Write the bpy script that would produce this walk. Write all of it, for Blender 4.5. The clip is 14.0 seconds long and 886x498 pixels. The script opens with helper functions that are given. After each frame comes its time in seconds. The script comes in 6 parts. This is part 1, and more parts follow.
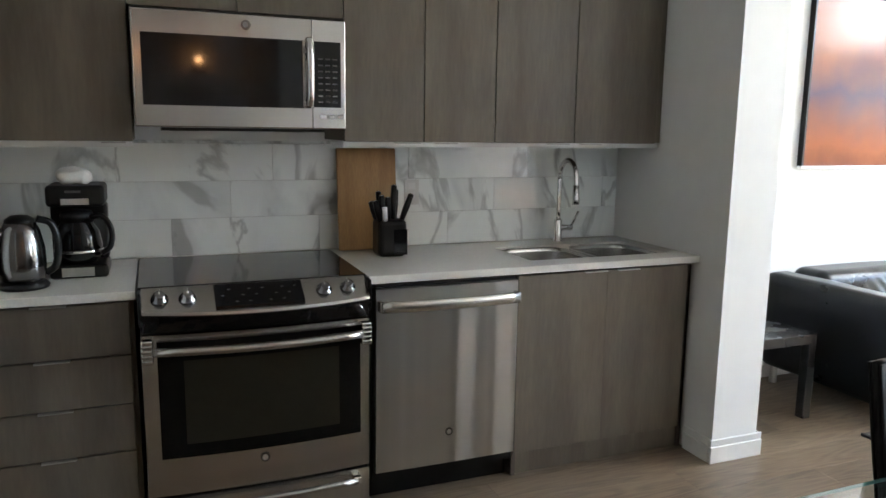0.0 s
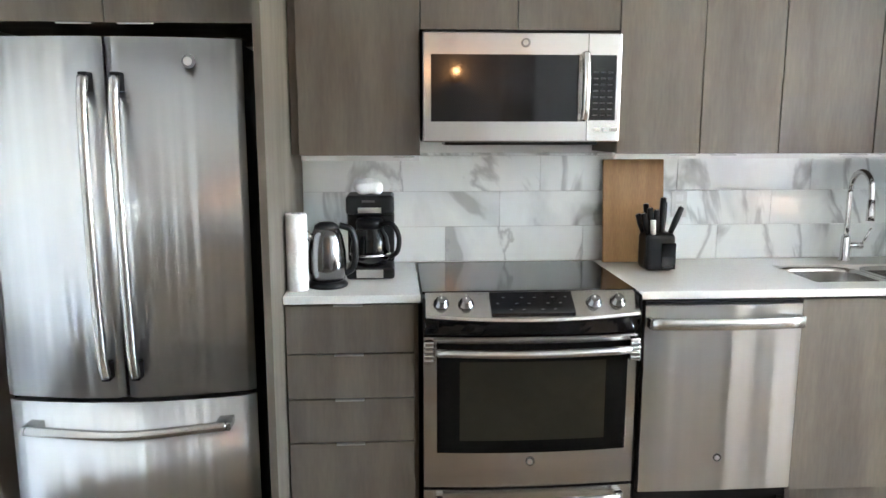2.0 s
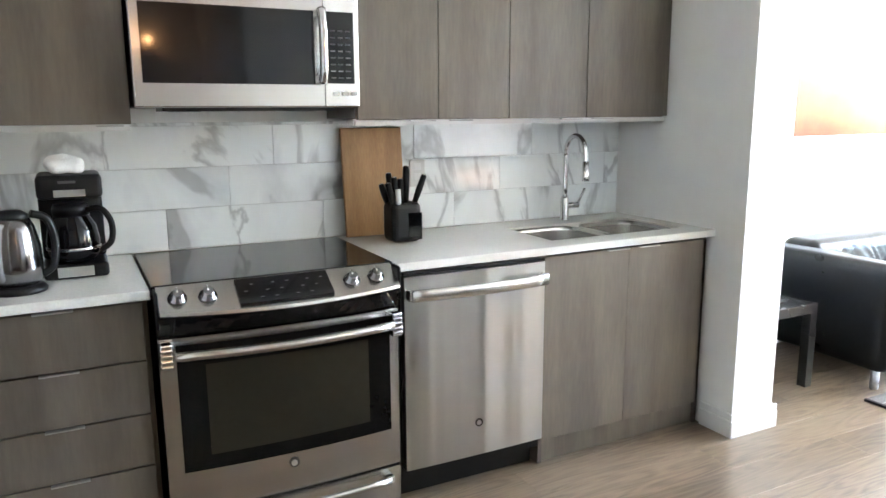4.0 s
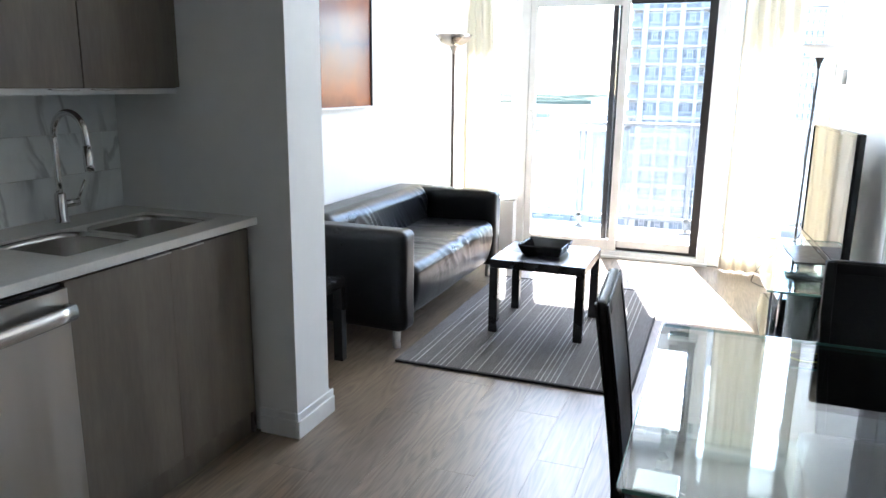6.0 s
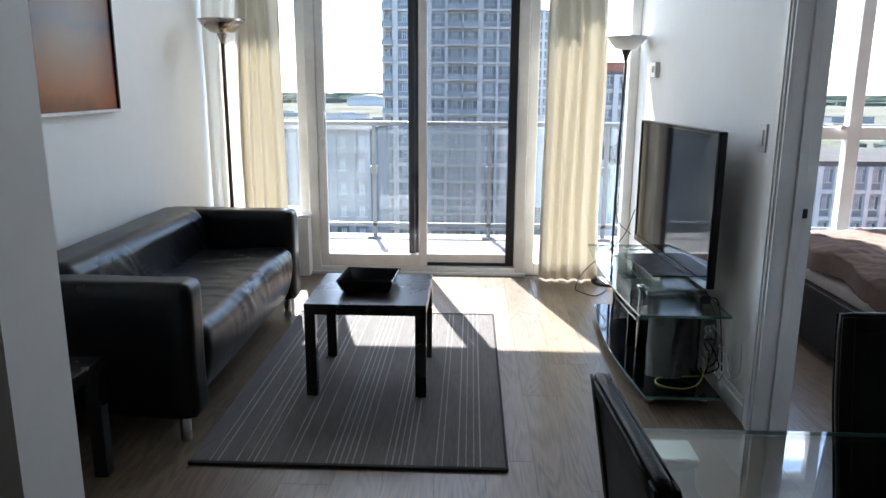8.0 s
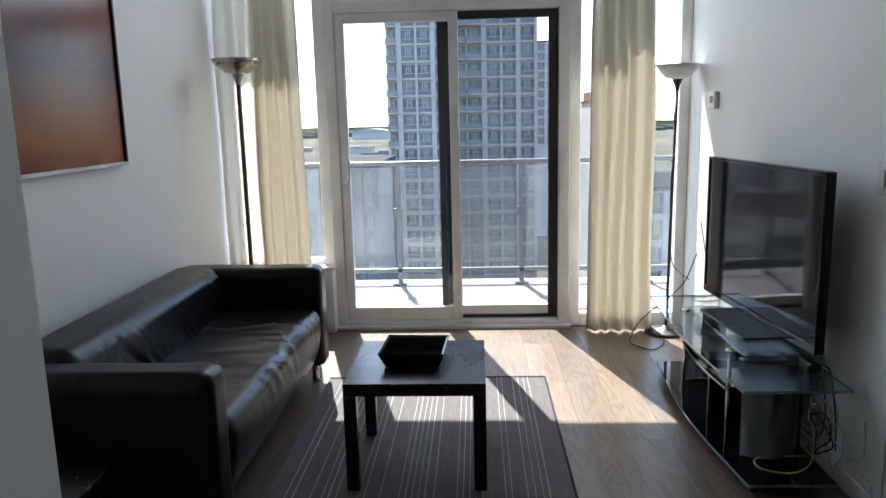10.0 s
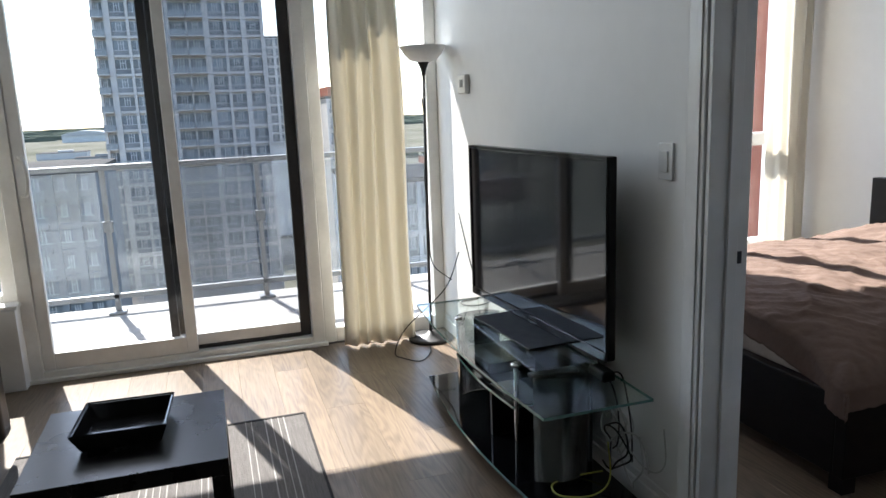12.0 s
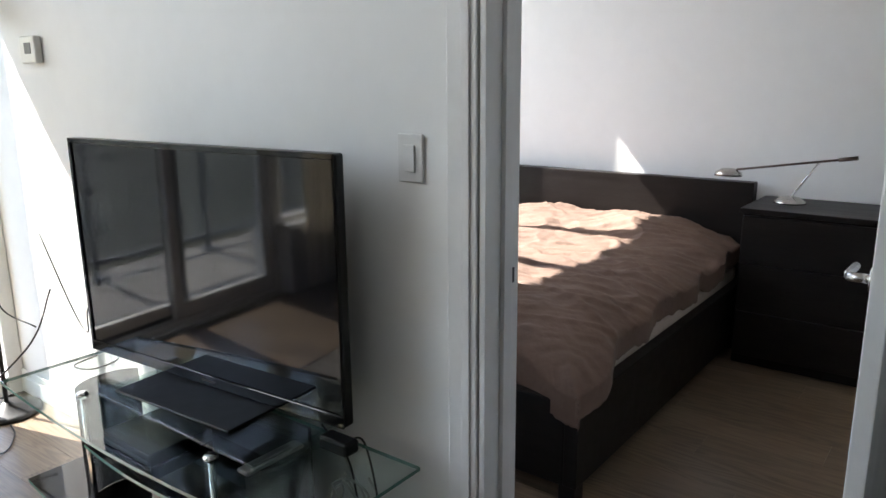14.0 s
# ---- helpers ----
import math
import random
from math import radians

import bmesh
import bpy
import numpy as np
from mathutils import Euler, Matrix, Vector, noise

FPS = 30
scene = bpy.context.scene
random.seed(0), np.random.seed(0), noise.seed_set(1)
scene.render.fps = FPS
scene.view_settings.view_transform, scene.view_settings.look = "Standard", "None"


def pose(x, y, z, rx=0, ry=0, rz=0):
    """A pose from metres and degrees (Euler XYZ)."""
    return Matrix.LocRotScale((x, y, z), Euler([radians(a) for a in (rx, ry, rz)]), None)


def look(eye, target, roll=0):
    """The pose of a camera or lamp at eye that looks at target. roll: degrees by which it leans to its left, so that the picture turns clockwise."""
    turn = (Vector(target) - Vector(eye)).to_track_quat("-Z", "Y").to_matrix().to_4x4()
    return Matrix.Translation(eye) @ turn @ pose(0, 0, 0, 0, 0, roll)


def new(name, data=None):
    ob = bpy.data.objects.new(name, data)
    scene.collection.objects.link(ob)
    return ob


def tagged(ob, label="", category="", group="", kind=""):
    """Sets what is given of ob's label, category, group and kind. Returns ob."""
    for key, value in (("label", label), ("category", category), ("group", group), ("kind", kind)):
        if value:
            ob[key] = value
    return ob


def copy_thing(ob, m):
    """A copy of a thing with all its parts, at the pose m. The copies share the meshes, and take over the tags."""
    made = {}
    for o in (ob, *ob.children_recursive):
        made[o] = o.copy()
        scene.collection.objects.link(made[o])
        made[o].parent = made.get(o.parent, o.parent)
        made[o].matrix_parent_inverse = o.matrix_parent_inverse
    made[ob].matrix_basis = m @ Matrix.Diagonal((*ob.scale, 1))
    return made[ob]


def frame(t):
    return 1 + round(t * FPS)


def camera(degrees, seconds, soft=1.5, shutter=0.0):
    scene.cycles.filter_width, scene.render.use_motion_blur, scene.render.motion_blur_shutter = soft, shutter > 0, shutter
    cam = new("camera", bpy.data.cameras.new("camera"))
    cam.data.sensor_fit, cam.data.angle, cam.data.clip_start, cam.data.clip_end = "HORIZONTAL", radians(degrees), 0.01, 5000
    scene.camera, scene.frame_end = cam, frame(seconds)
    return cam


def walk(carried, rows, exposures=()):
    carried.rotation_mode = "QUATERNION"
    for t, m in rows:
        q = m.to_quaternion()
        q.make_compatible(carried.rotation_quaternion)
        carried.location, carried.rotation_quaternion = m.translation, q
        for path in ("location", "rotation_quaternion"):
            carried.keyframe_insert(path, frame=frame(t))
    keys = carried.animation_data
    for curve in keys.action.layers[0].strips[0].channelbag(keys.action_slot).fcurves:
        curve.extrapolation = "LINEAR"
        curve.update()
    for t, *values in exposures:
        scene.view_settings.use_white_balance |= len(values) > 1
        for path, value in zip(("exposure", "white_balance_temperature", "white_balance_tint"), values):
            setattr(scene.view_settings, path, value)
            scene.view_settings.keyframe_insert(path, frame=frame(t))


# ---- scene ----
cam = camera(62.7, 14.0)
PATH = [
    (0, (-0.135, -0.103, 1.454), (0.597, 1.731, 1.132), 0.8),
    (0.5, (-0.178, -0.08, 1.469), (0.359, 1.822, 1.163), 0.5),
    (1, (-0.182, -0.082, 1.469), (0.161, 1.865, 1.167), 0.1),
    (1.5, (-0.191, -0.071, 1.471), (-0.002, 1.897, 1.169), -0.2),
    (2, (-0.291, -0.091, 1.498), (-0.164, 1.879, 1.175), -0.0),
    (2.2, (-0.329, -0.101, 1.51), (-0.216, 1.868, 1.178), 0.0),
    (4.3, (-0.387, 0.263, 1.427), (0.689, 1.902, 1.032), -0.3),
    (4.5, (-0.359, 0.322, 1.444), (0.831, 1.874, 1.029), -0.2),
    (5, (-0.304, 0.473, 1.439), (1.161, 1.764, 1.006), -0.1),
    (5.5, (-0.334, 0.633, 1.445), (1.362, 1.602, 1.015), 0.6),
    (6, (-0.245, 0.769, 1.434), (1.578, 1.46, 0.991), 0.7),
    (6.5, (-0.002, 0.827, 1.406), (1.881, 1.322, 0.952), 0.1),
    (7, (0.194, 0.943, 1.419), (2.115, 1.252, 0.955), -0.2),
    (7.5, (0.384, 1.135, 1.424), (2.325, 1.279, 0.965), 0.2),
    (8, (0.573, 1.222, 1.412), (2.522, 1.295, 0.971), 0.3),
    (8.5, (0.742, 1.275, 1.432), (2.694, 1.346, 1.002), 0.2),
    (8.7, (0.809, 1.297, 1.441), (2.762, 1.377, 1.019), -0.1),
    (10.8, (1.246, 1.472, 1.453), (3.22, 1.531, 1.141), -1.6),
    (11, (1.328, 1.444, 1.445), (3.301, 1.453, 1.123), -1.6),
    (11.1, (1.363, 1.431, 1.44), (3.336, 1.404, 1.112), -1.8),
    (11.5, (1.508, 1.396, 1.41), (3.461, 1.149, 1.058), -1.9),
    (12, (1.661, 1.385, 1.405), (3.533, 0.796, 1.017), -2.2),
    (12.5, (1.866, 1.36, 1.395), (3.606, 0.468, 0.977), -1.6),
    (13, (2.06, 1.293, 1.394), (3.658, 0.169, 0.963), -1.4),
    (13.5, (2.253, 1.288, 1.381), (3.686, -0.041, 0.957), -1.2),
    (14, (2.507, 1.358, 1.387), (3.689, -0.191, 0.934), -0.5),
]
EXPOSURES = [(t, stops, kelvin, 10) for t, stops, kelvin in ((0.0, 4.9, 6450), (0.5, 5.55, 6400), (1.0, 6.05, 6250), (2.2, 6.32, 6150), (4.3, 6.1, 6200), (5.0, 5.62, 6050), (5.5, 5.1, 5900), (6.0, 4.25, 5900), (6.5, 3.35, 5850), (7.0, 3.0, 5800), (7.5, 2.65, 5850), (8.5, 2.35, 5950), (11.0, 1.78, 6100), (12.5, 1.93, 6250), (13.2, 2.1, 6250), (14.0, 2.65, 6400))]
walk(cam, [(t, look(eye, target, roll)) for t, eye, target, roll in PATH], EXPOSURES)

# ---- world, sun and lamps ----
SUN_DIR = Vector((1.0, 0.2725, 1.15)).normalized()
world = bpy.data.worlds.new("sky")
scene.world = world
world.use_nodes = True
wn = world.node_tree.nodes
sky = wn.new("ShaderNodeTexSky")
sky.sky_type, sky.sun_disc = "NISHITA", False
sky.sun_elevation = math.asin(SUN_DIR.z)
sky.sun_rotation = math.atan2(SUN_DIR.x, SUN_DIR.y)
sky.dust_density, sky.air_density, sky.altitude = 1.2, 1.0, 200
world.node_tree.links.new(sky.outputs[0], wn["Background"].inputs[0])
wn["Background"].inputs[1].default_value = 0.15

sun = new("sun", bpy.data.lights.new("sun", "SUN"))
sun.data.energy, sun.data.angle, sun.data.color = 4.5, radians(0.5), (1.0, 0.95, 0.88)
sun.matrix_world = look(SUN_DIR * 40, (0, 0, 0))

sconce_light = new("sconce_light", bpy.data.lights.new("sconce_light", "POINT"))
sconce_light.data.energy, sconce_light.data.color, sconce_light.data.shadow_soft_size = 0.08, (1.0, 0.50, 0.20), 0.025
sconce_light.location = (0.3, -1.62, 2.06)
# added fill lamps in the unseen upper window lights, in place of sky light
for nm, y, z, sy, sz, watts in (("transom_fill", 1.62, 2.61, 1.46, 0.66, 3.5), ("window_fill_north", 2.78, 2.66, 0.50, 0.56, 0.8),
                                ("window_fill_south", 0.42, 2.66, 0.60, 0.56, 0.45), ("bedroom_window_fill", -1.14, 2.66, 0.6, 0.56, 0.8)):
    la = new(nm, bpy.data.lights.new(nm, "AREA"))
    # the bedroom lamp is warmed for sun bounced off the brown bed
    la.data.shape, la.data.size, la.data.size_y, la.data.energy, la.data.color = "RECTANGLE", sy, sz, watts, (1.0, 0.94, 0.86) if "bedroom" in nm else (0.90, 0.96, 1.0)
    la.matrix_world = look((5.985, y, z), (4.0, y, z - 0.6))


# ---- materials ----
def mat(name, col, rough=0.5, metal=0.0, col2=None, scale=6.0, stretch=(1, 1, 1), fine=0.12, bump=0.05, bscale=80.0,
        bstretch=None, rvar=0.1, rand=0.0, shift=0.0, spec=0.5, coat=0.0, aniso=0.0, arot=0.0):
    """Principled surface with large stains, fine grain, bump and roughness variation; rand: brightness change per object."""
    m = bpy.data.materials.new(name)
    m.use_nodes = True
    nt = m.node_tree
    n, l = nt.nodes, nt.links
    p = n["Principled BSDF"]
    tc, mp = n.new("ShaderNodeTexCoord"), n.new("ShaderNodeMapping")
    mp.inputs["Scale"].default_value = stretch
    l.new(tc.outputs["Object"], mp.inputs["Vector"])
    oi = n.new("ShaderNodeObjectInfo")
    if shift:
        mul = n.new("ShaderNodeMath")
        mul.operation = "MULTIPLY"
        mul.inputs[1].default_value = shift
        l.new(oi.outputs["Random"], mul.inputs[0])
        comb = n.new("ShaderNodeCombineXYZ")
        for i in range(3):
            l.new(mul.outputs[0], comb.inputs[i])
        l.new(comb.outputs[0], mp.inputs["Location"])
    big, small = n.new("ShaderNodeTexNoise"), n.new("ShaderNodeTexNoise")
    big.inputs["Scale"].default_value, big.inputs["Detail"].default_value = scale, 5
    small.inputs["Scale"].default_value, small.inputs["Detail"].default_value = scale * 9, 4
    l.new(mp.outputs[0], big.inputs["Vector"])
    l.new(mp.outputs[0], small.inputs["Vector"])
    c2 = col2 or tuple(c * 0.82 for c in col)
    mix = n.new("ShaderNodeMix")
    mix.data_type = "RGBA"
    mix.inputs["A"].default_value, mix.inputs["B"].default_value = (*col, 1), (*c2, 1)
    ramp = n.new("ShaderNodeMapRange")
    ramp.inputs["From Min"].default_value, ramp.inputs["From Max"].default_value = 0.33, 0.67
    l.new(big.outputs["Fac"], ramp.inputs["Value"])
    l.new(ramp.outputs[0], mix.inputs["Factor"])
    hsv = n.new("ShaderNodeHueSaturation")
    val = n.new("ShaderNodeMapRange")
    val.inputs["From Min"].default_value, val.inputs["From Max"].default_value = 0.25, 0.75
    val.inputs["To Min"].default_value, val.inputs["To Max"].default_value = 1 - fine, 1 + fine
    l.new(small.outputs["Fac"], val.inputs["Value"])
    if rand:
        rv = n.new("ShaderNodeMapRange")
        rv.inputs["To Min"].default_value, rv.inputs["To Max"].default_value = 1 - rand, 1 + rand
        l.new(oi.outputs["Random"], rv.inputs["Value"])
        vm = n.new("ShaderNodeMath")
        vm.operation = "MULTIPLY"
        l.new(rv.outputs[0], vm.inputs[0])
        l.new(val.outputs[0], vm.inputs[1])
        l.new(vm.outputs[0], hsv.inputs["Value"])
    else:
        l.new(val.outputs[0], hsv.inputs["Value"])
    l.new(mix.outputs["Result"], hsv.inputs["Color"])
    l.new(hsv.outputs[0], p.inputs["Base Color"])
    rr = n.new("ShaderNodeMapRange")
    rr.inputs["To Min"].default_value, rr.inputs["To Max"].default_value = max(0.02, rough - rvar), min(1, rough + rvar)
    l.new(big.outputs["Fac"], rr.inputs["Value"])
    l.new(rr.outputs[0], p.inputs["Roughness"])
    p.inputs["Metallic"].default_value = metal
    p.inputs["Specular IOR Level"].default_value = spec
    p.inputs["Coat Weight"].default_value = coat
    p.inputs["Anisotropic"].default_value = aniso
    p.inputs["Anisotropic Rotation"].default_value = arot
    if bump:
        bn, bp = n.new("ShaderNodeTexNoise"), n.new("ShaderNodeBump")
        bn.inputs["Scale"].default_value = bscale
        bp.inputs["Strength"].default_value, bp.inputs["Distance"].default_value = min(bump, 1.0), 0.01 * max(bump, 1.0)
        if bstretch:
            m2 = n.new("ShaderNodeMapping")
            m2.inputs["Scale"].default_value = bstretch
            l.new(tc.outputs["Object"], m2.inputs["Vector"])
            l.new(m2.outputs[0], bn.inputs["Vector"])
        else:
            l.new(mp.outputs[0], bn.inputs["Vector"])
        l.new(bn.outputs["Fac"], bp.inputs["Height"])
        l.new(bp.outputs[0], p.inputs["Normal"])
    return m


def glass_mat(name, tint, f0=0.045, rough=0.0, film=0.0, film_col=(0.12, 0.12, 0.13)):
    """Clear pane with a gloss that grows at a glancing angle; film: a share of dust or mesh on it."""
    m = bpy.data.materials.new(name)
    m.use_nodes = True
    n, l = m.node_tree.nodes, m.node_tree.links
    n.remove(n["Principled BSDF"])
    tr, gl, lw, mx = (n.new("ShaderNode" + k) for k in ("BsdfTransparent", "BsdfGlossy", "LayerWeight", "MixShader"))
    tr.inputs[0].default_value = (*tint, 1)
    gl.inputs["Roughness"].default_value = rough
    lw.inputs["Blend"].default_value = 0.5
    pw, sc = n.new("ShaderNodeMath"), n.new("ShaderNodeMath")
    pw.operation, sc.operation = "POWER", "MULTIPLY_ADD"
    pw.inputs[1].default_value = 5.0
    sc.inputs[1].default_value, sc.inputs[2].default_value = 1 - f0, f0
    l.new(lw.outputs["Facing"], pw.inputs[0])
    l.new(pw.outputs[0], sc.inputs[0])
    l.new(sc.outputs[0], mx.inputs[0])
    l.new(tr.outputs[0], mx.inputs[1])
    l.new(gl.outputs[0], mx.inputs[2])
    last = mx
    if film:
        df, m2 = n.new("ShaderNodeBsdfDiffuse"), n.new("ShaderNodeMixShader")
        df.inputs[0].default_value = (*film_col, 1)
        m2.inputs[0].default_value = film
        l.new(mx.outputs[0], m2.inputs[1])
        l.new(df.outputs[0], m2.inputs[2])
        last = m2
    l.new(last.outputs[0], n["Material Output"].inputs[0])
    return m


def cloth_mat(name, col, through_col, share, scale=40):
    """Thin cloth that lets light through."""
    m = bpy.data.materials.new(name)
    m.use_nodes = True
    n, l = m.node_tree.nodes, m.node_tree.links
    n.remove(n["Principled BSDF"])
    df, tl, mx = (n.new("ShaderNode" + k) for k in ("BsdfDiffuse", "BsdfTranslucent", "MixShader"))
    tc, mp, ns, cr = n.new("ShaderNodeTexCoord"), n.new("ShaderNodeMapping"), n.new("ShaderNodeTexNoise"), n.new("ShaderNodeMix")
    mp.inputs["Scale"].default_value = (1, 1, 0.12)
    cr.data_type = "RGBA"
    cr.inputs["A"].default_value, cr.inputs["B"].default_value = (*col, 1), (*[c * 0.85 for c in col], 1)
    ns.inputs["Scale"].default_value, ns.inputs["Detail"].default_value = scale, 6
    l.new(tc.outputs["Object"], mp.inputs["Vector"])
    l.new(mp.outputs[0], ns.inputs["Vector"])
    l.new(ns.outputs["Fac"], cr.inputs["Factor"])
    l.new(cr.outputs["Result"], df.inputs[0])
    tl.inputs[0].default_value = (*through_col, 1)
    mx.inputs[0].default_value = share
    l.new(df.outputs[0], mx.inputs[1])
    l.new(tl.outputs[0], mx.inputs[2])
    l.new(mx.outputs[0], n["Material Output"].inputs[0])
    return m


def marble_mat():
    """White marble with grey veins; every tile shows another cut of the stone."""
    m = bpy.data.materials.new("marble")
    m.use_nodes = True
    n, l = m.node_tree.nodes, m.node_tree.links
    p = n["Principled BSDF"]
    tc, mp, oi = n.new("ShaderNodeTexCoord"), n.new("ShaderNodeMapping"), n.new("ShaderNodeObjectInfo")
    comb = n.new("ShaderNodeCombineXYZ")
    for i, k in enumerate((37.0, 11.0, 53.0)):
        mu = n.new("ShaderNodeMath")
        mu.operation = "MULTIPLY"
        mu.inputs[1].default_value = k
        l.new(oi.outputs["Random"], mu.inputs[0])
        l.new(mu.outputs[0], comb.inputs[i])
    l.new(tc.outputs["Object"], mp.inputs["Vector"])
    l.new(comb.outputs[0], mp.inputs["Location"])
    rot = n.new("ShaderNodeMapping")
    rot.inputs["Rotation"].default_value = (0.3, 0.7, 0.2)
    rot.inputs["Scale"].default_value = (1.0, 1.0, 0.55)
    l.new(mp.outputs[0], rot.inputs["Vector"])

    def stone(scale, detail, distort):
        t = n.new("ShaderNodeTexNoise")
        t.inputs["Scale"].default_value, t.inputs["Detail"].default_value = scale, detail
        t.inputs["Distortion"].default_value = distort
        l.new(rot.outputs[0], t.inputs["Vector"])
        return t

    def tones(src, *stops):
        r = n.new("ShaderNodeValToRGB")
        e = r.color_ramp.elements
        while len(e) < len(stops):
            e.new(0.5)
        for s, (pos, v) in zip(e, stops):
            s.position, s.color = pos, (v * 0.985, v, v * 1.01 if v < 0.99 else 1.0, 1)
        l.new(src.outputs["Fac"], r.inputs[0])
        return r

    # thin veins, broad cut patches, faint clouds
    layers = (tones(stone(1.5, 6, 1.0), (0.480, 1.0), (0.497, 0.50), (0.504, 0.58), (0.522, 1.0)),
              tones(stone(2.1, 5, 0.9), (0.0, 0.40), (0.360, 0.56), (0.388, 0.86), (0.47, 1.0)),
              tones(stone(5.0, 8, 0.5), (0.25, 0.80), (0.55, 1.0)))
    mx = None
    for k, layer in enumerate(layers):
        m2 = n.new("ShaderNodeMix")
        m2.data_type, m2.blend_type = "RGBA", "MULTIPLY"
        m2.inputs["Factor"].default_value = (0.75, 0.95, 0.6)[k]
        m2.inputs["A"].default_value = (0.89, 0.89, 0.88, 1)
        if mx is not None:
            l.new(mx.outputs["Result"], m2.inputs["A"])
        l.new(layer.outputs[0], m2.inputs["B"])
        mx = m2
    l.new(mx.outputs["Result"], p.inputs["Base Color"])
    p.inputs["Roughness"].default_value = 0.07
    return m


def plank_mat():
    """Brushed oak: cathedral figure along each board, pores, and a change of tone from board to board."""
    m = bpy.data.materials.new("oak_plank")
    m.use_nodes = True
    n, l = m.node_tree.nodes, m.node_tree.links
    p = n["Principled BSDF"]
    tc, oi, comb = n.new("ShaderNodeTexCoord"), n.new("ShaderNodeObjectInfo"), n.new("ShaderNodeCombineXYZ")

    def math_node(op, a, b=0.0, c=0.0):
        k = n.new("ShaderNodeMath")
        k.operation = op
        for i, v in enumerate((a, b, c)):
            if isinstance(v, float):
                k.inputs[i].default_value = v
            else:
                l.new(v, k.inputs[i])
        return k.outputs[0]

    for i, k in enumerate((61.0, 17.0, 43.0)):
        l.new(math_node("MULTIPLY", oi.outputs["Random"], k), comb.inputs[i])

    def grain(scale, stretch, detail, distort=0.0):
        mp, t = n.new("ShaderNodeMapping"), n.new("ShaderNodeTexNoise")
        mp.inputs["Scale"].default_value = stretch
        l.new(tc.outputs["Object"], mp.inputs["Vector"])
        l.new(comb.outputs[0], mp.inputs["Location"])
        t.inputs["Scale"].default_value, t.inputs["Detail"].default_value, t.inputs["Distortion"].default_value = scale, detail, distort
        l.new(mp.outputs[0], t.inputs["Vector"])
        return t.outputs["Fac"]

    figure = grain(1.0, (0.9, 6.5, 1.0), 2.0, 0.25)
    rings = math_node("MULTIPLY_ADD", math_node("SINE", math_node("MULTIPLY", figure, 95.0)), 0.5, 0.5)
    pores = grain(22.0, (0.35, 7.0, 1.0), 3.0)
    cloud = grain(1.7, (0.7, 3.0, 1.0), 3.0)
    mask = math_node("SMOOTH_MIN", math_node("MULTIPLY", cloud, 1.1), 0.75, 0.2)
    tone = math_node("MULTIPLY_ADD", math_node("MULTIPLY", rings, mask), 0.33, math_node("MULTIPLY_ADD", pores, 0.55, math_node("MULTIPLY", cloud, 0.35)))
    ramp = n.new("ShaderNodeValToRGB")
    e = ramp.color_ramp.elements
    e[0].position, e[0].color = 0.27, (0.212, 0.162, 0.112, 1)
    e[1].position, e[1].color = 0.82, (0.092, 0.064, 0.046, 1)
    e.new(0.53).color = (0.164, 0.122, 0.083, 1)
    l.new(tone, ramp.inputs[0])
    hsv = n.new("ShaderNodeHueSaturation")
    l.new(math_node("MULTIPLY_ADD", oi.outputs["Random"], 0.36, 0.83), hsv.inputs["Value"])
    l.new(ramp.outputs[0], hsv.inputs["Color"])
    l.new(hsv.outputs[0], p.inputs["Base Color"])
    l.new(math_node("MULTIPLY_ADD", pores, 0.16, 0.25), p.inputs["Roughness"])
    bp = n.new("ShaderNodeBump")
    bp.inputs["Strength"].default_value, bp.inputs["Distance"].default_value = 0.12, 0.004
    l.new(tone, bp.inputs["Height"])
    l.new(bp.outputs[0], p.inputs["Normal"])
    return m


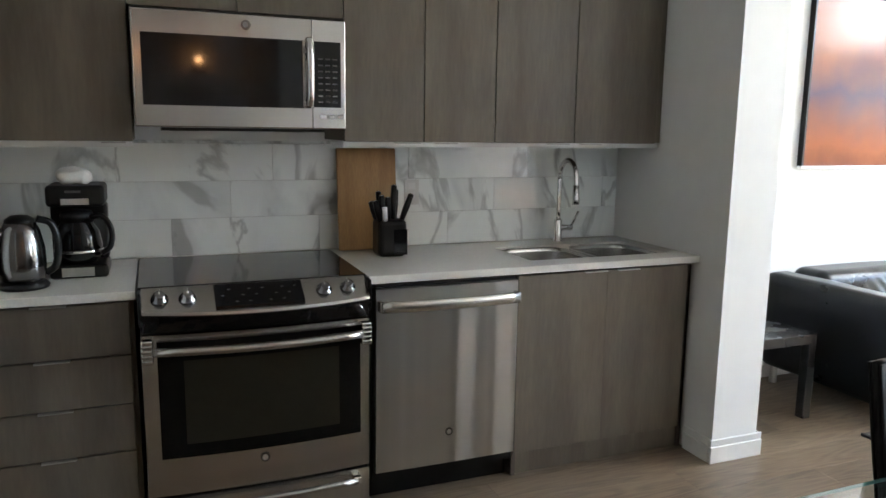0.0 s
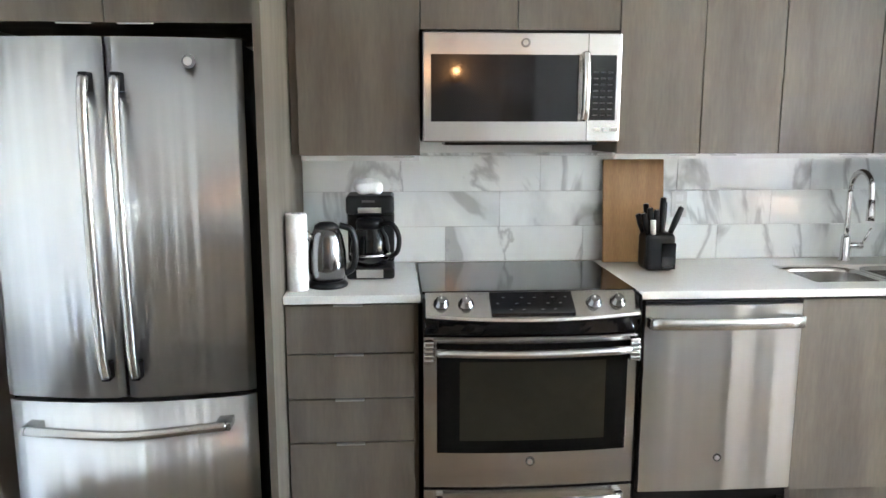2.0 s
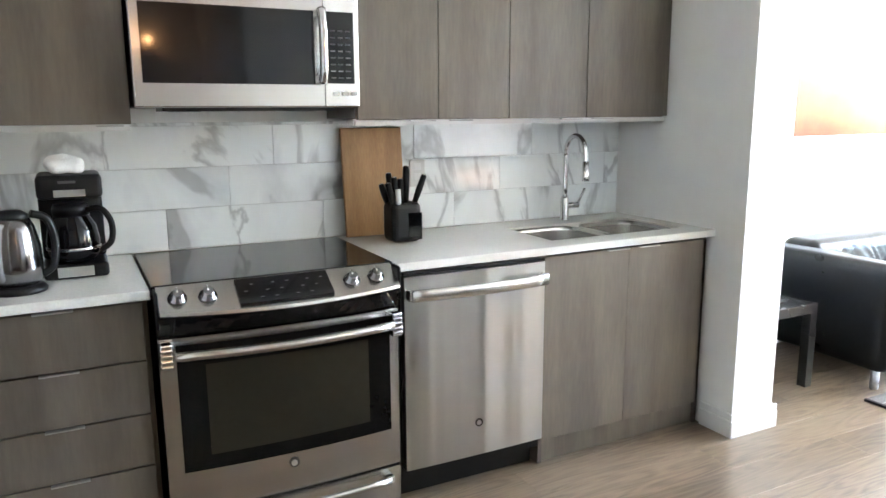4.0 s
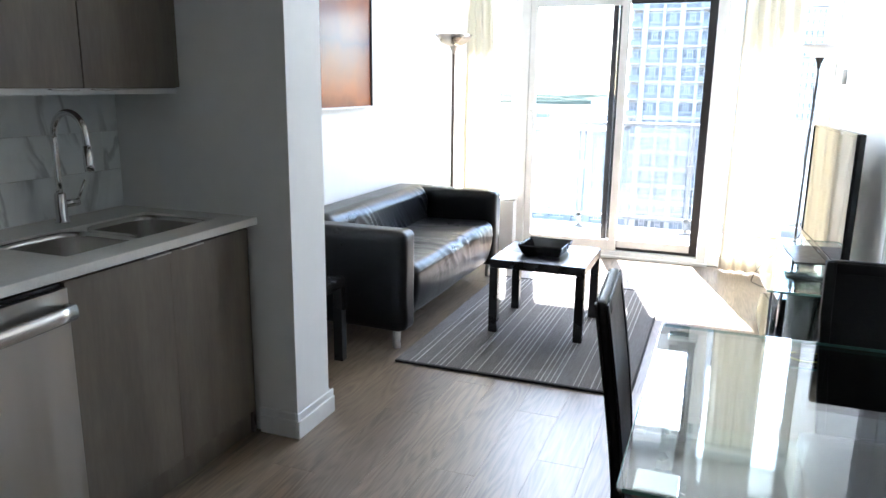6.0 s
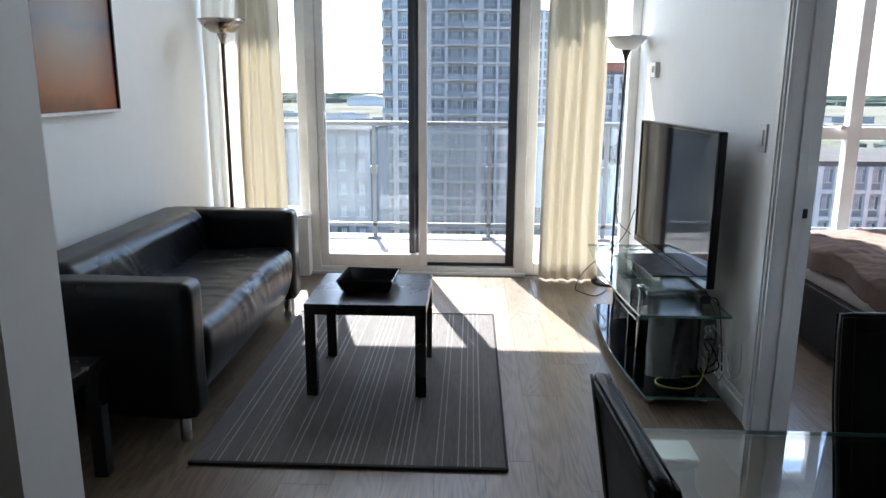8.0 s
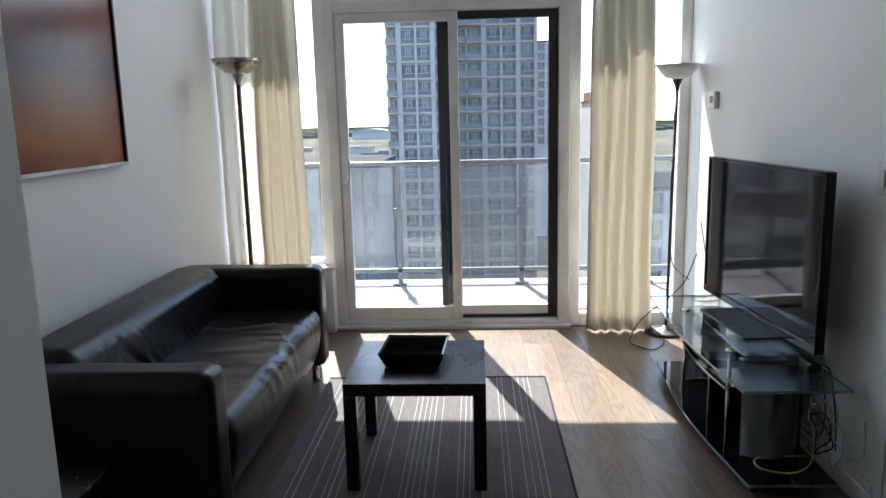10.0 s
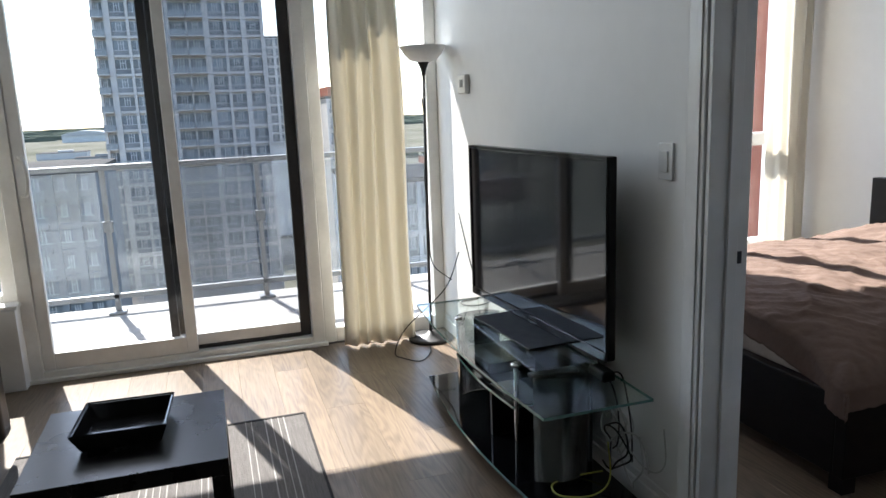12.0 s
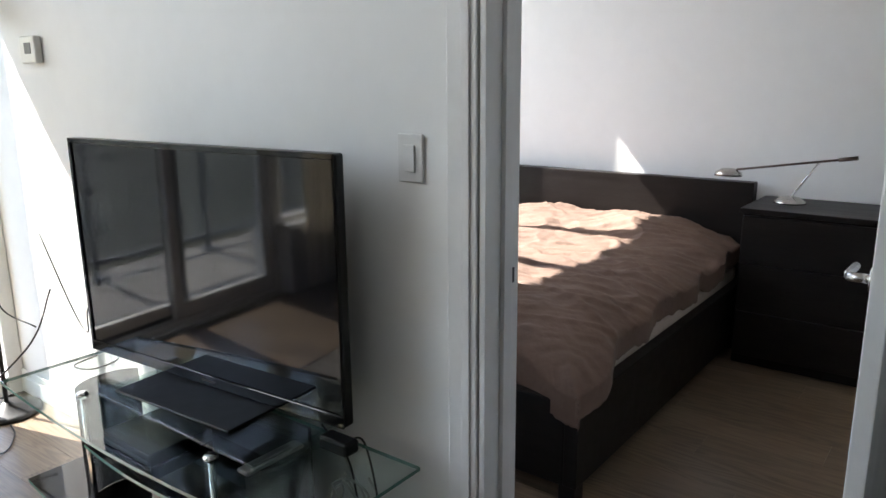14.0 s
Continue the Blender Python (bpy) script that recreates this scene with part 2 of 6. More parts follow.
M = dict(
    wall=mat("wall_paint", (0.80, 0.80, 0.785), 0.6, col2=(0.78, 0.78, 0.765), scale=1.5, fine=0.015, bump=0.04, bscale=260),
    trim=mat("trim_paint", (0.80, 0.80, 0.79), 0.35, scale=3, fine=0.02, bump=0.02, bscale=120),
    ceil=mat("ceiling_paint", (0.80, 0.80, 0.79), 0.8, scale=2, fine=0.03, bump=0.15, bscale=180),
    plank=plank_mat(),
    subfloor=mat("subfloor", (0.05, 0.04, 0.03), 0.9),
    laminate=mat("grey_wood_laminate", (0.132, 0.109, 0.084), 0.45, col2=(0.092, 0.075, 0.057), scale=2.0, stretch=(5, 5, 0.8), fine=0.10,
                 bump=0.04, bscale=40, rand=0.05, shift=13),
    laminate_in=mat("laminate_edge", (0.09, 0.07, 0.06), 0.5),
    quartz=mat("quartz_top", (0.66, 0.645, 0.60), 0.22, col2=(0.61, 0.60, 0.56), scale=14, fine=0.06, bump=0.0),
    steel=mat("brushed_steel", (0.53, 0.52, 0.50), 0.26, 1.0, col2=(0.49, 0.48, 0.46), scale=1.2, stretch=(1, 1, 1), fine=0.012,
              bump=0.0, rvar=0.02),
    front_steel=mat("brushed_front", (0.50, 0.49, 0.475), 0.20, 1.0, col2=(0.46, 0.45, 0.435), scale=1.2, fine=0.012,
              bump=0.8, bscale=1.0, bstretch=(5, 5, 0.0), rvar=0.02, aniso=0.9, arot=0.0),
    streaked_steel=mat("streaked_steel", (0.52, 0.515, 0.50), 0.28, 1.0, col2=(0.48, 0.475, 0.46), scale=1.2, fine=0.012,
              bump=1.9, bscale=1.0, bstretch=(6, 6, 0.0), rvar=0.02),
    wavy_steel=mat("fridge_steel", (0.66, 0.67, 0.68), 0.31, 1.0, col2=(0.65, 0.66, 0.67), scale=1.2, fine=0.012,
              bump=2.2, bscale=1.0, bstretch=(9, 9, 0.07), rvar=0.02),
    satin=mat("satin_pull", (0.50, 0.49, 0.48), 0.40, 1.0, scale=8, fine=0.03, bump=0.0),
    dark_chrome=mat("dark_chrome", (0.26, 0.26, 0.27), 0.16, 1.0, scale=5, fine=0.03, bump=0.0, rvar=0.04),
    chrome=mat("chrome", (0.78, 0.78, 0.78), 0.08, 1.0, scale=5, fine=0.02, bump=0.0, rvar=0.04),
    black_plastic=mat("black_plastic", (0.006, 0.006, 0.0065), 0.34, spec=0.3, scale=20, fine=0.2, bump=0.03, bscale=300),
    black_gloss=mat("black_gloss", (0.006, 0.006, 0.007), 0.06, spec=0.4, scale=5, fine=0.1, bump=0.0, rvar=0.03),
    oven_glass=mat("oven_glass", (0.005, 0.0045, 0.004), 0.12, spec=0.12, scale=5, fine=0.1, bump=0.0, rvar=0.04),
    cooktop=mat("cooktop_glass", (0.007, 0.007, 0.008), 0.10, spec=0.45, scale=60, fine=0.4, bump=0.0, rvar=0.05),
    rubber=mat("dark_rubber", (0.015, 0.015, 0.015), 0.7, scale=20, bump=0.05),
    leather=mat("black_leather", (0.006, 0.0062, 0.0072), 0.30, spec=0.28, col2=(0.004, 0.0042, 0.005), scale=5, fine=0.2, bump=0.05, bscale=210, rvar=0.08),
    chair_leather=mat("chair_leather", (0.006, 0.005, 0.005), 0.5, spec=0.22, scale=8, fine=0.2, bump=0.12, bscale=220),
    black_wood=mat("black_brown_wood", (0.008, 0.006, 0.0055), 0.42, spec=0.2, col2=(0.012, 0.0095, 0.0085), scale=3, stretch=(1, 8, 8), fine=0.2, bump=0.04, bscale=60),
    black_table=mat("black_lacquer", (0.007, 0.007, 0.008), 0.28, spec=0.52, scale=4, fine=0.15, bump=0.015, bscale=90),
    ceramic=mat("black_ceramic", (0.010, 0.010, 0.011), 0.07, scale=6, fine=0.15, bump=0.02, bscale=30),
    bamboo=mat("bamboo_board", (0.40, 0.225, 0.085), 0.45, col2=(0.33, 0.175, 0.065), scale=2, stretch=(14, 14, 1), fine=0.14, bump=0.03, bscale=30),
    paper=mat("white_paper", (0.82, 0.81, 0.79), 0.9, scale=12, fine=0.05, bump=0.3, bscale=60),
    sofa_leg=mat("brushed_leg", (0.55, 0.55, 0.54), 0.3, 1.0, bump=0),
    brass=mat("lamp_metal", (0.42, 0.37, 0.32), 0.28, 1.0, scale=8, fine=0.05, bump=0.0),
    pole=mat("dark_pole", (0.085, 0.060, 0.048), 0.32, 0.5, scale=8, bump=0.0),
    lamp_glass=mat("frosted_shade", (0.82, 0.82, 0.80), 0.4, scale=6, fine=0.02, bump=0.0),
    vinyl=mat("window_vinyl", (0.80, 0.795, 0.775), 0.4, scale=4, fine=0.03, bump=0.02, bscale=100),
    alu=mat("grey_aluminium", (0.20, 0.21, 0.22), 0.4, 0.2, scale=8, fine=0.05, bump=0.0),
    # dark seals and fittings; also the shade on the outer balcony sash
    gasket=mat("dark_gasket_and_shade", (0.035, 0.035, 0.038), 0.6, bump=0),
    concrete=mat("balcony_concrete", (0.31, 0.297, 0.275), 0.85, col2=(0.27, 0.257, 0.24), scale=2.5, fine=0.12, bump=0.2, bscale=50),
    bedspread=mat("brown_bedspread", (0.160, 0.104, 0.078), 0.88, col2=(0.132, 0.085, 0.064), scale=3, fine=0.08, bump=0.5, bscale=22),
    sheet=mat("cream_sheet", (0.46, 0.39, 0.33), 0.9, scale=8, fine=0.06, bump=0.2, bscale=40),
    marble=marble_mat(),
    grout=mat("grout", (0.72, 0.72, 0.71), 0.9, scale=30, bump=0.1),
    glass=glass_mat("window_glass", (0.965, 0.975, 0.975), 0.03),
    screen=glass_mat("insect_screen", (0.92, 0.92, 0.93), 0.005, 0.5, 0.08, (0.16, 0.16, 0.17)),
    rail_glass=glass_mat("rail_glass", (0.88, 0.905, 0.92), 0.04, 0.0, 0.10, (0.66, 0.69, 0.71)),
    table_glass=glass_mat("table_glass", (0.88, 0.915, 0.905), 0.10),
    shelf_glass=glass_mat("shelf_glass", (0.90, 0.95, 0.935), 0.045),
    glass_edge=mat("glass_edge", (0.10, 0.22, 0.19), 0.1, scale=6, bump=0),
    curtain=cloth_mat("cream_curtain", (0.88, 0.84, 0.735), (0.91, 0.865, 0.76), 0.27),
    sheer=cloth_mat("white_sheer", (0.86, 0.85, 0.81), (0.90, 0.87, 0.80), 0.62),
    cable=mat("black_cable", (0.007, 0.007, 0.007), 0.45, bump=0),
    white_cable=mat("white_cable", (0.55, 0.55, 0.53), 0.45, bump=0),
    yellow_cable=mat("yellow_cable", (0.50, 0.48, 0.08), 0.45, bump=0),
    white_plastic=mat("white_plastic", (0.72, 0.72, 0.70), 0.35, scale=8, fine=0.03, bump=0),
    grey_mark=mat("grey_mark", (0.085, 0.085, 0.085), 0.5, bump=0),
    tv_screen=mat("tv_screen", (0.006, 0.006, 0.008), 0.05, scale=4, fine=0.1, bump=0, rvar=0.015, spec=0.38),
    tower_wall=mat("tower_precast", (0.50, 0.475, 0.45), 0.8, col2=(0.45, 0.425, 0.405), scale=0.15, fine=0.08, bump=0.0, spec=0.0),
    tower_glass=mat("tower_window", (0.125, 0.14, 0.155), 0.2, col2=(0.20, 0.215, 0.23), scale=0.3, fine=0.2, bump=0.0, spec=0.25, rand=0.3, shift=90),
    tower_balcony=mat("tower_balcony", (0.21, 0.225, 0.24), 0.3, scale=0.3, fine=0.1, bump=0.0),
    tower_panel=mat("tower_panel", (0.25, 0.252, 0.255), 0.6, scale=0.3, fine=0.08, bump=0.0, spec=0.1, rand=0.12),
    tower_mullion=mat("tower_mullion", (0.50, 0.50, 0.50), 0.6, scale=0.3, fine=0.05, bump=0.0, spec=0.1),
    pale_facade=mat("pale_facade", (0.56, 0.56, 0.55), 0.8, scale=0.2, fine=0.06, bump=0.0, spec=0.0),
    pale_roof=mat("pale_roof", (0.42, 0.42, 0.41), 0.8, scale=0.1, fine=0.10, bump=0.0, spec=0.0),
    white_build=mat("white_facade", (0.24, 0.245, 0.25), 0.8, scale=0.2, fine=0.06, bump=0.0, spec=0.0),
    brick_build=mat("red_brick_facade", (0.30, 0.13, 0.095), 0.85, col2=(0.24, 0.10, 0.075), scale=0.4, fine=0.15, bump=0.0, spec=0.0),
    roof=mat("flat_roof", (0.11, 0.105, 0.10), 0.9, scale=0.1, fine=0.15, bump=0.0, spec=0.0),
    ground=mat("far_ground", (0.088, 0.088, 0.066), 0.95, col2=(0.15, 0.143, 0.118), scale=0.008, fine=0.35, bump=0.0, spec=0.0),
    wood_far=mat("far_trees", (0.10, 0.112, 0.088), 0.95, col2=(0.082, 0.095, 0.074), scale=0.05, fine=0.3, bump=0.0, spec=0.0),
)


# ---- mesh helpers ----
ORIGIN = {}


def thing(name, at, label, category, group="", kind=""):
    ob = new(name)
    ob.location = at
    ob.empty_display_size = 0.05
    ORIGIN[ob] = Vector(at)
    return tagged(ob, label, category, group, kind)


def part(name, bm, material, parent=None, label=""):
    """Links a bmesh, given in world places, as one mesh object under parent."""
    me = bpy.data.meshes.new(name)
    if parent is not None:
        bmesh.ops.translate(bm, vec=-ORIGIN[parent], verts=bm.verts)
    bm.to_mesh(me)
    bm.free()
    for m in (material if isinstance(material, (list, tuple)) else [material]):
        me.materials.append(M[m])
    ob = new(name, me)
    if parent is not None:
        ob.parent = parent
        ORIGIN[ob] = ORIGIN[parent]
    else:
        ORIGIN[ob] = Vector((0, 0, 0))
    return tagged(ob, label)


def solid(name, bm, material, label, category="structure", kind="structure"):
    return tagged(part(name, bm, material), label, category, kind=kind)


def box(bm, x0, x1, y0, y1, z0, z1, bevel=0.0, seg=2, mi=0):
    r = bmesh.ops.create_cube(bm, size=1)
    vs = r["verts"]
    for v in vs:
        v.co = Vector((x0 + (v.co.x + 0.5) * (x1 - x0), y0 + (v.co.y + 0.5) * (y1 - y0), z0 + (v.co.z + 0.5) * (z1 - z0)))
    fs = {f for v in vs for f in v.link_faces}
    for f in fs:
        f.material_index = mi
    if bevel:
        es = list({e for v in vs for e in v.link_edges})
        bmesh.ops.bevel(bm, geom=es, offset=bevel, segments=seg, affect="EDGES", profile=0.5)
    return bm


def B(*a, **k):
    return box(bmesh.new(), *a, **k)


def softbox(bm, x0, x1, y0, y1, z0, z1, r, cuts=10, amp=0.0, freq=6.0, seed=0.0, crease=None):
    """Rounded box on a fine grid, with an uneven, stuffed surface."""
    t = bmesh.new()
    bmesh.ops.create_cube(t, size=1)
    bmesh.ops.subdivide_edges(t, edges=t.edges, cuts=cuts, use_grid_fill=True)
    lo, hi = Vector((x0, y0, z0)), Vector((x1, y1, z1))
    for v in t.verts:
        p = Vector([lo[i] + (v.co[i] + 0.5) * (hi[i] - lo[i]) for i in range(3)])
        q = Vector([min(max(p[i], lo[i] + r), hi[i] - r) for i in range(3)])
        d = p - q
        if d.length > 1e-6:
            d.normalize()
            p = q + d * r
            if amp:
                p += d * amp * noise.noise(p * freq + Vector((seed, seed, seed)))
            if crease:
                p += d * crease(p)
        v.co = p
    for f in t.faces:
        f.smooth = True
    me = bpy.data.meshes.new("tmp")
    t.to_mesh(me)
    t.free()
    bm.from_mesh(me)
    bpy.data.meshes.remove(me)
    return bm


def tube(bm, pts, r, n=10, cap=True, radii=None):
    """A round bar along points."""
    pts = [Vector(p) for p in pts]
    rings = []
    side = None
    for i, p in enumerate(pts):
        d = (pts[min(i + 1, len(pts) - 1)] - pts[max(i - 1, 0)]).normalized()
        if side is None:
            side = d.cross(Vector((0.31, 0.87, 0.39))).normalized()
        side = (side - d * side.dot(d)).normalized()
        up = d.cross(side)
        rr = radii[i] if radii else r
        rings.append([bm.verts.new(p + (side * math.cos(a) + up * math.sin(a)) * rr) for a in [2 * math.pi * k / n for k in range(n)]])
    for a, b in zip(rings, rings[1:]):
        for k in range(n):
            bm.faces.new((a[k], a[(k + 1) % n], b[(k + 1) % n], b[k])).smooth = True
    if cap:
        bm.faces.new(rings[0][::-1])
        bm.faces.new(rings[-1])
    return bm


def lathe(bm, prof, cx, cy, n=28, mi=0, smooth=True):
    """Turns (radius, z) pairs about an upright axis."""
    rings = []
    for r, z in prof:
        rings.append([bm.verts.new((cx + r * math.cos(2 * math.pi * k / n), cy + r * math.sin(2 * math.pi * k / n), z)) for k in range(n)])
    for a, b in zip(rings, rings[1:]):
        for k in range(n):
            f = bm.faces.new((a[k], a[(k + 1) % n], b[(k + 1) % n], b[k]))
            f.smooth, f.material_index = smooth, mi
    for ring, rev in ((rings[0], True), (rings[-1], False)):
        if prof[0 if rev else -1][0] > 1e-4:
            bm.faces.new(ring[::-1] if rev else ring).material_index = mi
    return bm


def smooth_path(pts, n=8):
    """Points of a smooth curve through pts."""
    p = [Vector(a) for a in pts]
    p = [p[0] * 2 - p[1]] + p + [p[-1] * 2 - p[-2]]
    out = []
    for i in range(1, len(p) - 2):
        for k in range(n):
            t = k / n
            a, b, c, d = p[i - 1], p[i], p[i + 1], p[i + 2]
            out.append(0.5 * (2 * b + (c - a) * t + (2 * a - 5 * b + 4 * c - d) * t * t + (3 * b - a - 3 * c + d) * t ** 3))
    return out + [p[-2]]


# ---- the rooms ----
NORTH, SOUTH, EAST, CEIL = 3.13, 0.03, 5.99, 3.20     # sofa wall, television wall, window wall
BED_S, WEST, HALL_S = -2.70, -1.75, -1.75

solid("wall_north", B(WEST - 0.15, 6.14, NORTH, NORTH + 0.15, -0.1, CEIL), "wall", "white painted wall behind kitchen and sofa", "wall")
bm = B(3.41, 6.14, -0.09, SOUTH, -0.1, CEIL)
box(bm, 0.75, 2.50, -0.09, SOUTH, -0.1, CEIL)
box(bm, 2.50, 3.41, -0.09, SOUTH, 2.06, CEIL)
solid("wall_south", bm, "wall", "white painted wall with an open doorway to the bedroom", "wall")
solid("wall_stub", B(2.13, 2.385, 2.30, NORTH - 0.002, -0.1, CEIL), "wall", "white stub wall between kitchen and living area", "wall")
solid("wall_west", B(WEST - 0.15, WEST, HALL_S, NORTH, -0.1, CEIL), "wall", "plain white wall", "wall")
solid("wall_hall", B(WEST - 0.15, 0.90, HALL_S - 0.15, HALL_S, -0.1, CEIL), "wall", "plain white wall of the entrance hall", "wall")
solid("wall_hall_side", B(0.75, 0.90, HALL_S, -0.092, -0.1, CEIL), "wall", "plain white wall of the entrance hall", "wall")
solid("wall_bedroom", B(1.50, 6.14, BED_S - 0.15, BED_S, -0.1, CEIL), "wall", "white painted bedroom wall behind the bed", "wall")
solid("wall_bedroom_west", B(1.50, 1.65, BED_S, -0.092, -0.1, CEIL), "wall", "plain white bedroom wall", "wall")
solid("ceiling", B(WEST - 0.15, 6.14, BED_S - 0.15, NORTH + 0.15, CEIL, CEIL + 0.2), "ceil", "white ceiling", "ceiling")
floor = solid("floor", B(WEST, 6.14, BED_S, NORTH, -0.12, -0.014), "subfloor", "grey-brown oak plank floor", "floor")

# baseboards
def skirting(x0, x1, y0, y1):
    """A tall lower board with a thinner moulded cap."""
    bm = B(x0, x1, y0, y1, 0.0, 0.078, 0.003, 1)
    dx, dy = (0.005, 0) if x1 - x0 < 0.05 else (0, 0.005)
    box(bm, x0 + dx, x1 - dx, y0 + dy, y1 - dy, 0.078, 0.110, 0.003, 1)
    solid("baseboard", bm, "trim", "white painted baseboard", "baseboard")


skirting(2.387, EAST - 0.17, NORTH - 0.019, NORTH - 0.001)
skirting(2.110, 2.129, 2.300, 2.47)
skirting(2.110, 2.405, 2.280, 2.299)
skirting(2.386, 2.405, 2.300, NORTH - 0.021)
skirting(3.51, EAST - 0.02, SOUTH + 0.001, SOUTH + 0.018)
skirting(0.76, 2.41, SOUTH + 0.001, SOUTH + 0.014)
skirting(1.66, 5.9, BED_S + 0.001, BED_S + 0.014)

# bedroom doorway: casing, jamb, leaf
door = thing("door_1", (2.66, -0.03, 0), "white painted casing of the open bedroom doorway", "door", kind="structure")
bm = B(3.412, 3.495, SOUTH + 0.001, SOUTH + 0.018, 0, 2.13, 0.004)
box(bm, 3.430, 3.452, SOUTH + 0.018, SOUTH + 0.023, 0, 2.12, 0.002)
part("casing", bm, "trim", door)
part("casing", B(2.415, 2.498, SOUTH + 0.001, SOUTH + 0.018, 0, 2.13, 0.004), "trim", door)
part("casing", B(2.500, 3.410, SOUTH + 0.001, SOUTH + 0.018, 2.05, 2.13, 0.004), "trim", door)
bm = B(3.392, 3.409, -0.10, SOUTH + 0.012, 0, 2.045, 0.002)
box(bm, 3.380, 3.392, -0.055, -0.02, 0, 2.045, 0.002)
part("jamb", bm, "trim", door)
part("jamb", B(2.501, 2.516, -0.10, SOUTH + 0.012, 0, 2.045, 0.002), "trim", door)
part("strike_plate", B(3.3885, 3.3915, -0.078, -0.060, 0.915, 0.952, 0.001), "gasket", door, "dark metal strike plate")
solid("wall_closet", B(1.65, 2.665, -1.14, -1.04, -0.1, CEIL), "wall", "plain white closet wall in the bedroom", "wall")
cdoor = thing("door_3", (2.655, -1.0, 0), "white closet door standing open with a metal lever", "door", kind="structure")
leaf = part("leaf", B(2.636, 2.674, -1.035, -0.242, 0.01, 2.035, 0.003), "trim", cdoor)
bm = tube(bmesh.new(), [(2.674, -0.300, 0.985), (2.722, -0.300, 0.985)], 0.010)
tube(bm, [(2.720, -0.304, 0.985), (2.724, -0.33, 0.985), (2.722, -0.41, 0.984)], 0.009)
tube(bm, [(2.6742, -0.300, 0.985), (2.681, -0.300, 0.985)], 0.026, 20)
part("lever_handle", bm, "steel", leaf, "brushed metal lever handle")
for z in (0.25, 1.75):
    part("hinge", tube(bmesh.new(), [(2.672, -1.037, z), (2.672, -1.037, z + 0.09)], 0.006, 8), "steel", leaf)

# ---- window wall ----
FX0, FX1 = 5.935, 6.055          # depth of the frames


def frame_bar(bm, y0, y1, z0, z1, x0=FX0, x1=FX1, bev=0.004):
    return box(bm, x0, x1, y0, y1, z0, z1, bev, 1)


# solid pieces of the facade
bm = B(EAST, 6.14, 2.40, NORTH, -0.1, 0.42)
box(bm, EAST, 6.14, SOUTH, NORTH, 3.02, CEIL)
box(bm, EAST, 6.14, -0.09, SOUTH, -0.1, CEIL)
box(bm, EAST, 6.14, BED_S, -0.09, 3.17, CEIL)
box(bm, EAST, 6.14, BED_S, -0.09, -0.1, 0.30)
box(bm, EAST, 6.14, BED_S, -2.55, 0.30, 3.17)
box(bm, EAST, 6.14, -0.35, -0.09, 0.30, 3.17)
solid("wall_east", bm, "wall", "white window wall with tall openings", "wall")
sill = solid("window_sill", B(5.83, 5.99, 2.42, NORTH - 0.016, 0.0, 0.44, 0.004), "trim", "low white painted sill box under the side window", "sill")
solid("trim", B(5.84, 5.99, 2.41, NORTH - 0.016, 0.441, 0.462, 0.004), "trim", "white sill board on the low box", "sill")

w1 = thing("window_1", (EAST, 2.75, 0.46), "tall side window with off-white frame", "window", kind="structure")
for y0, y1, z0, z1 in ((2.43, 2.50, 0.44, 3.02), (3.06, 3.129, 0.44, 3.02), (2.50, 3.06, 0.44, 0.50), (2.50, 3.06, 2.96, 3.02)):
    part("window_frame", frame_bar(bmesh.new(), y0, y1, z0, z1, 5.98, 6.02) if z1 - z0 < 0.04 else frame_bar(bmesh.new(), y0, y1, z0, z1, 5.96, 6.04), "vinyl", w1)
for z0, z1 in ((0.50, 2.96),):
    p = part("pane", B(5.995, 6.003, 2.50, 3.06, z0, z1), "glass", w1)
    p.visible_shadow = False

w2 = thing("window_2", (EAST, 0.4, 0.05), "tall side window with off-white frame beside the balcony door", "window", kind="structure")
for y0, y1, z0, z1 in ((0.032, 0.10, 0.0, 3.02), (0.74, 0.81, 0.0, 3.02), (0.10, 0.74, 0.0, 0.09), (0.10, 0.74, 2.96, 3.02)):
    part("window_frame", frame_bar(bmesh.new(), y0, y1, z0, z1, 5.98, 6.02) if z1 - z0 < 0.04 else frame_bar(bmesh.new(), y0, y1, z0, z1, 5.96, 6.04), "vinyl", w2)
for z0, z1 in ((0.09, 2.96),):
    p = part("pane", B(5.995, 6.003, 0.10, 0.74, z0, z1), "glass", w2)
    p.visible_shadow = False

# sliding balcony door with a transom light above
d2 = thing("door_2", (EAST, 1.62, 0), "sliding glass balcony door in an off-white frame", "door", kind="structure")
for y0, y1, z0, z1 in ((0.812, 0.885, 0.0, 2.20), (2.355, 2.428, 0.0, 2.20), (0.885, 2.355, 2.13, 2.20), (0.885, 2.355, 0.0, 0.055)):
    part("door_frame", frame_bar(bmesh.new(), y0, y1, z0, z1), "vinyl", d2)
for y0, y1, z0, z1 in ((0.812, 0.870, 2.202, 3.02), (2.37, 2.428, 2.202, 3.02), (0.87, 2.37, 2.202, 2.255), (0.87, 2.37, 2.96, 3.02)):
    part("transom_frame", frame_bar(bmesh.new(), y0, y1, z0, z1, 5.95, 6.05), "vinyl", d2)
p = part("pane", B(5.997, 6.004, 0.87, 2.37, 2.255, 2.96), "glass", d2)
p.visible_shadow = False


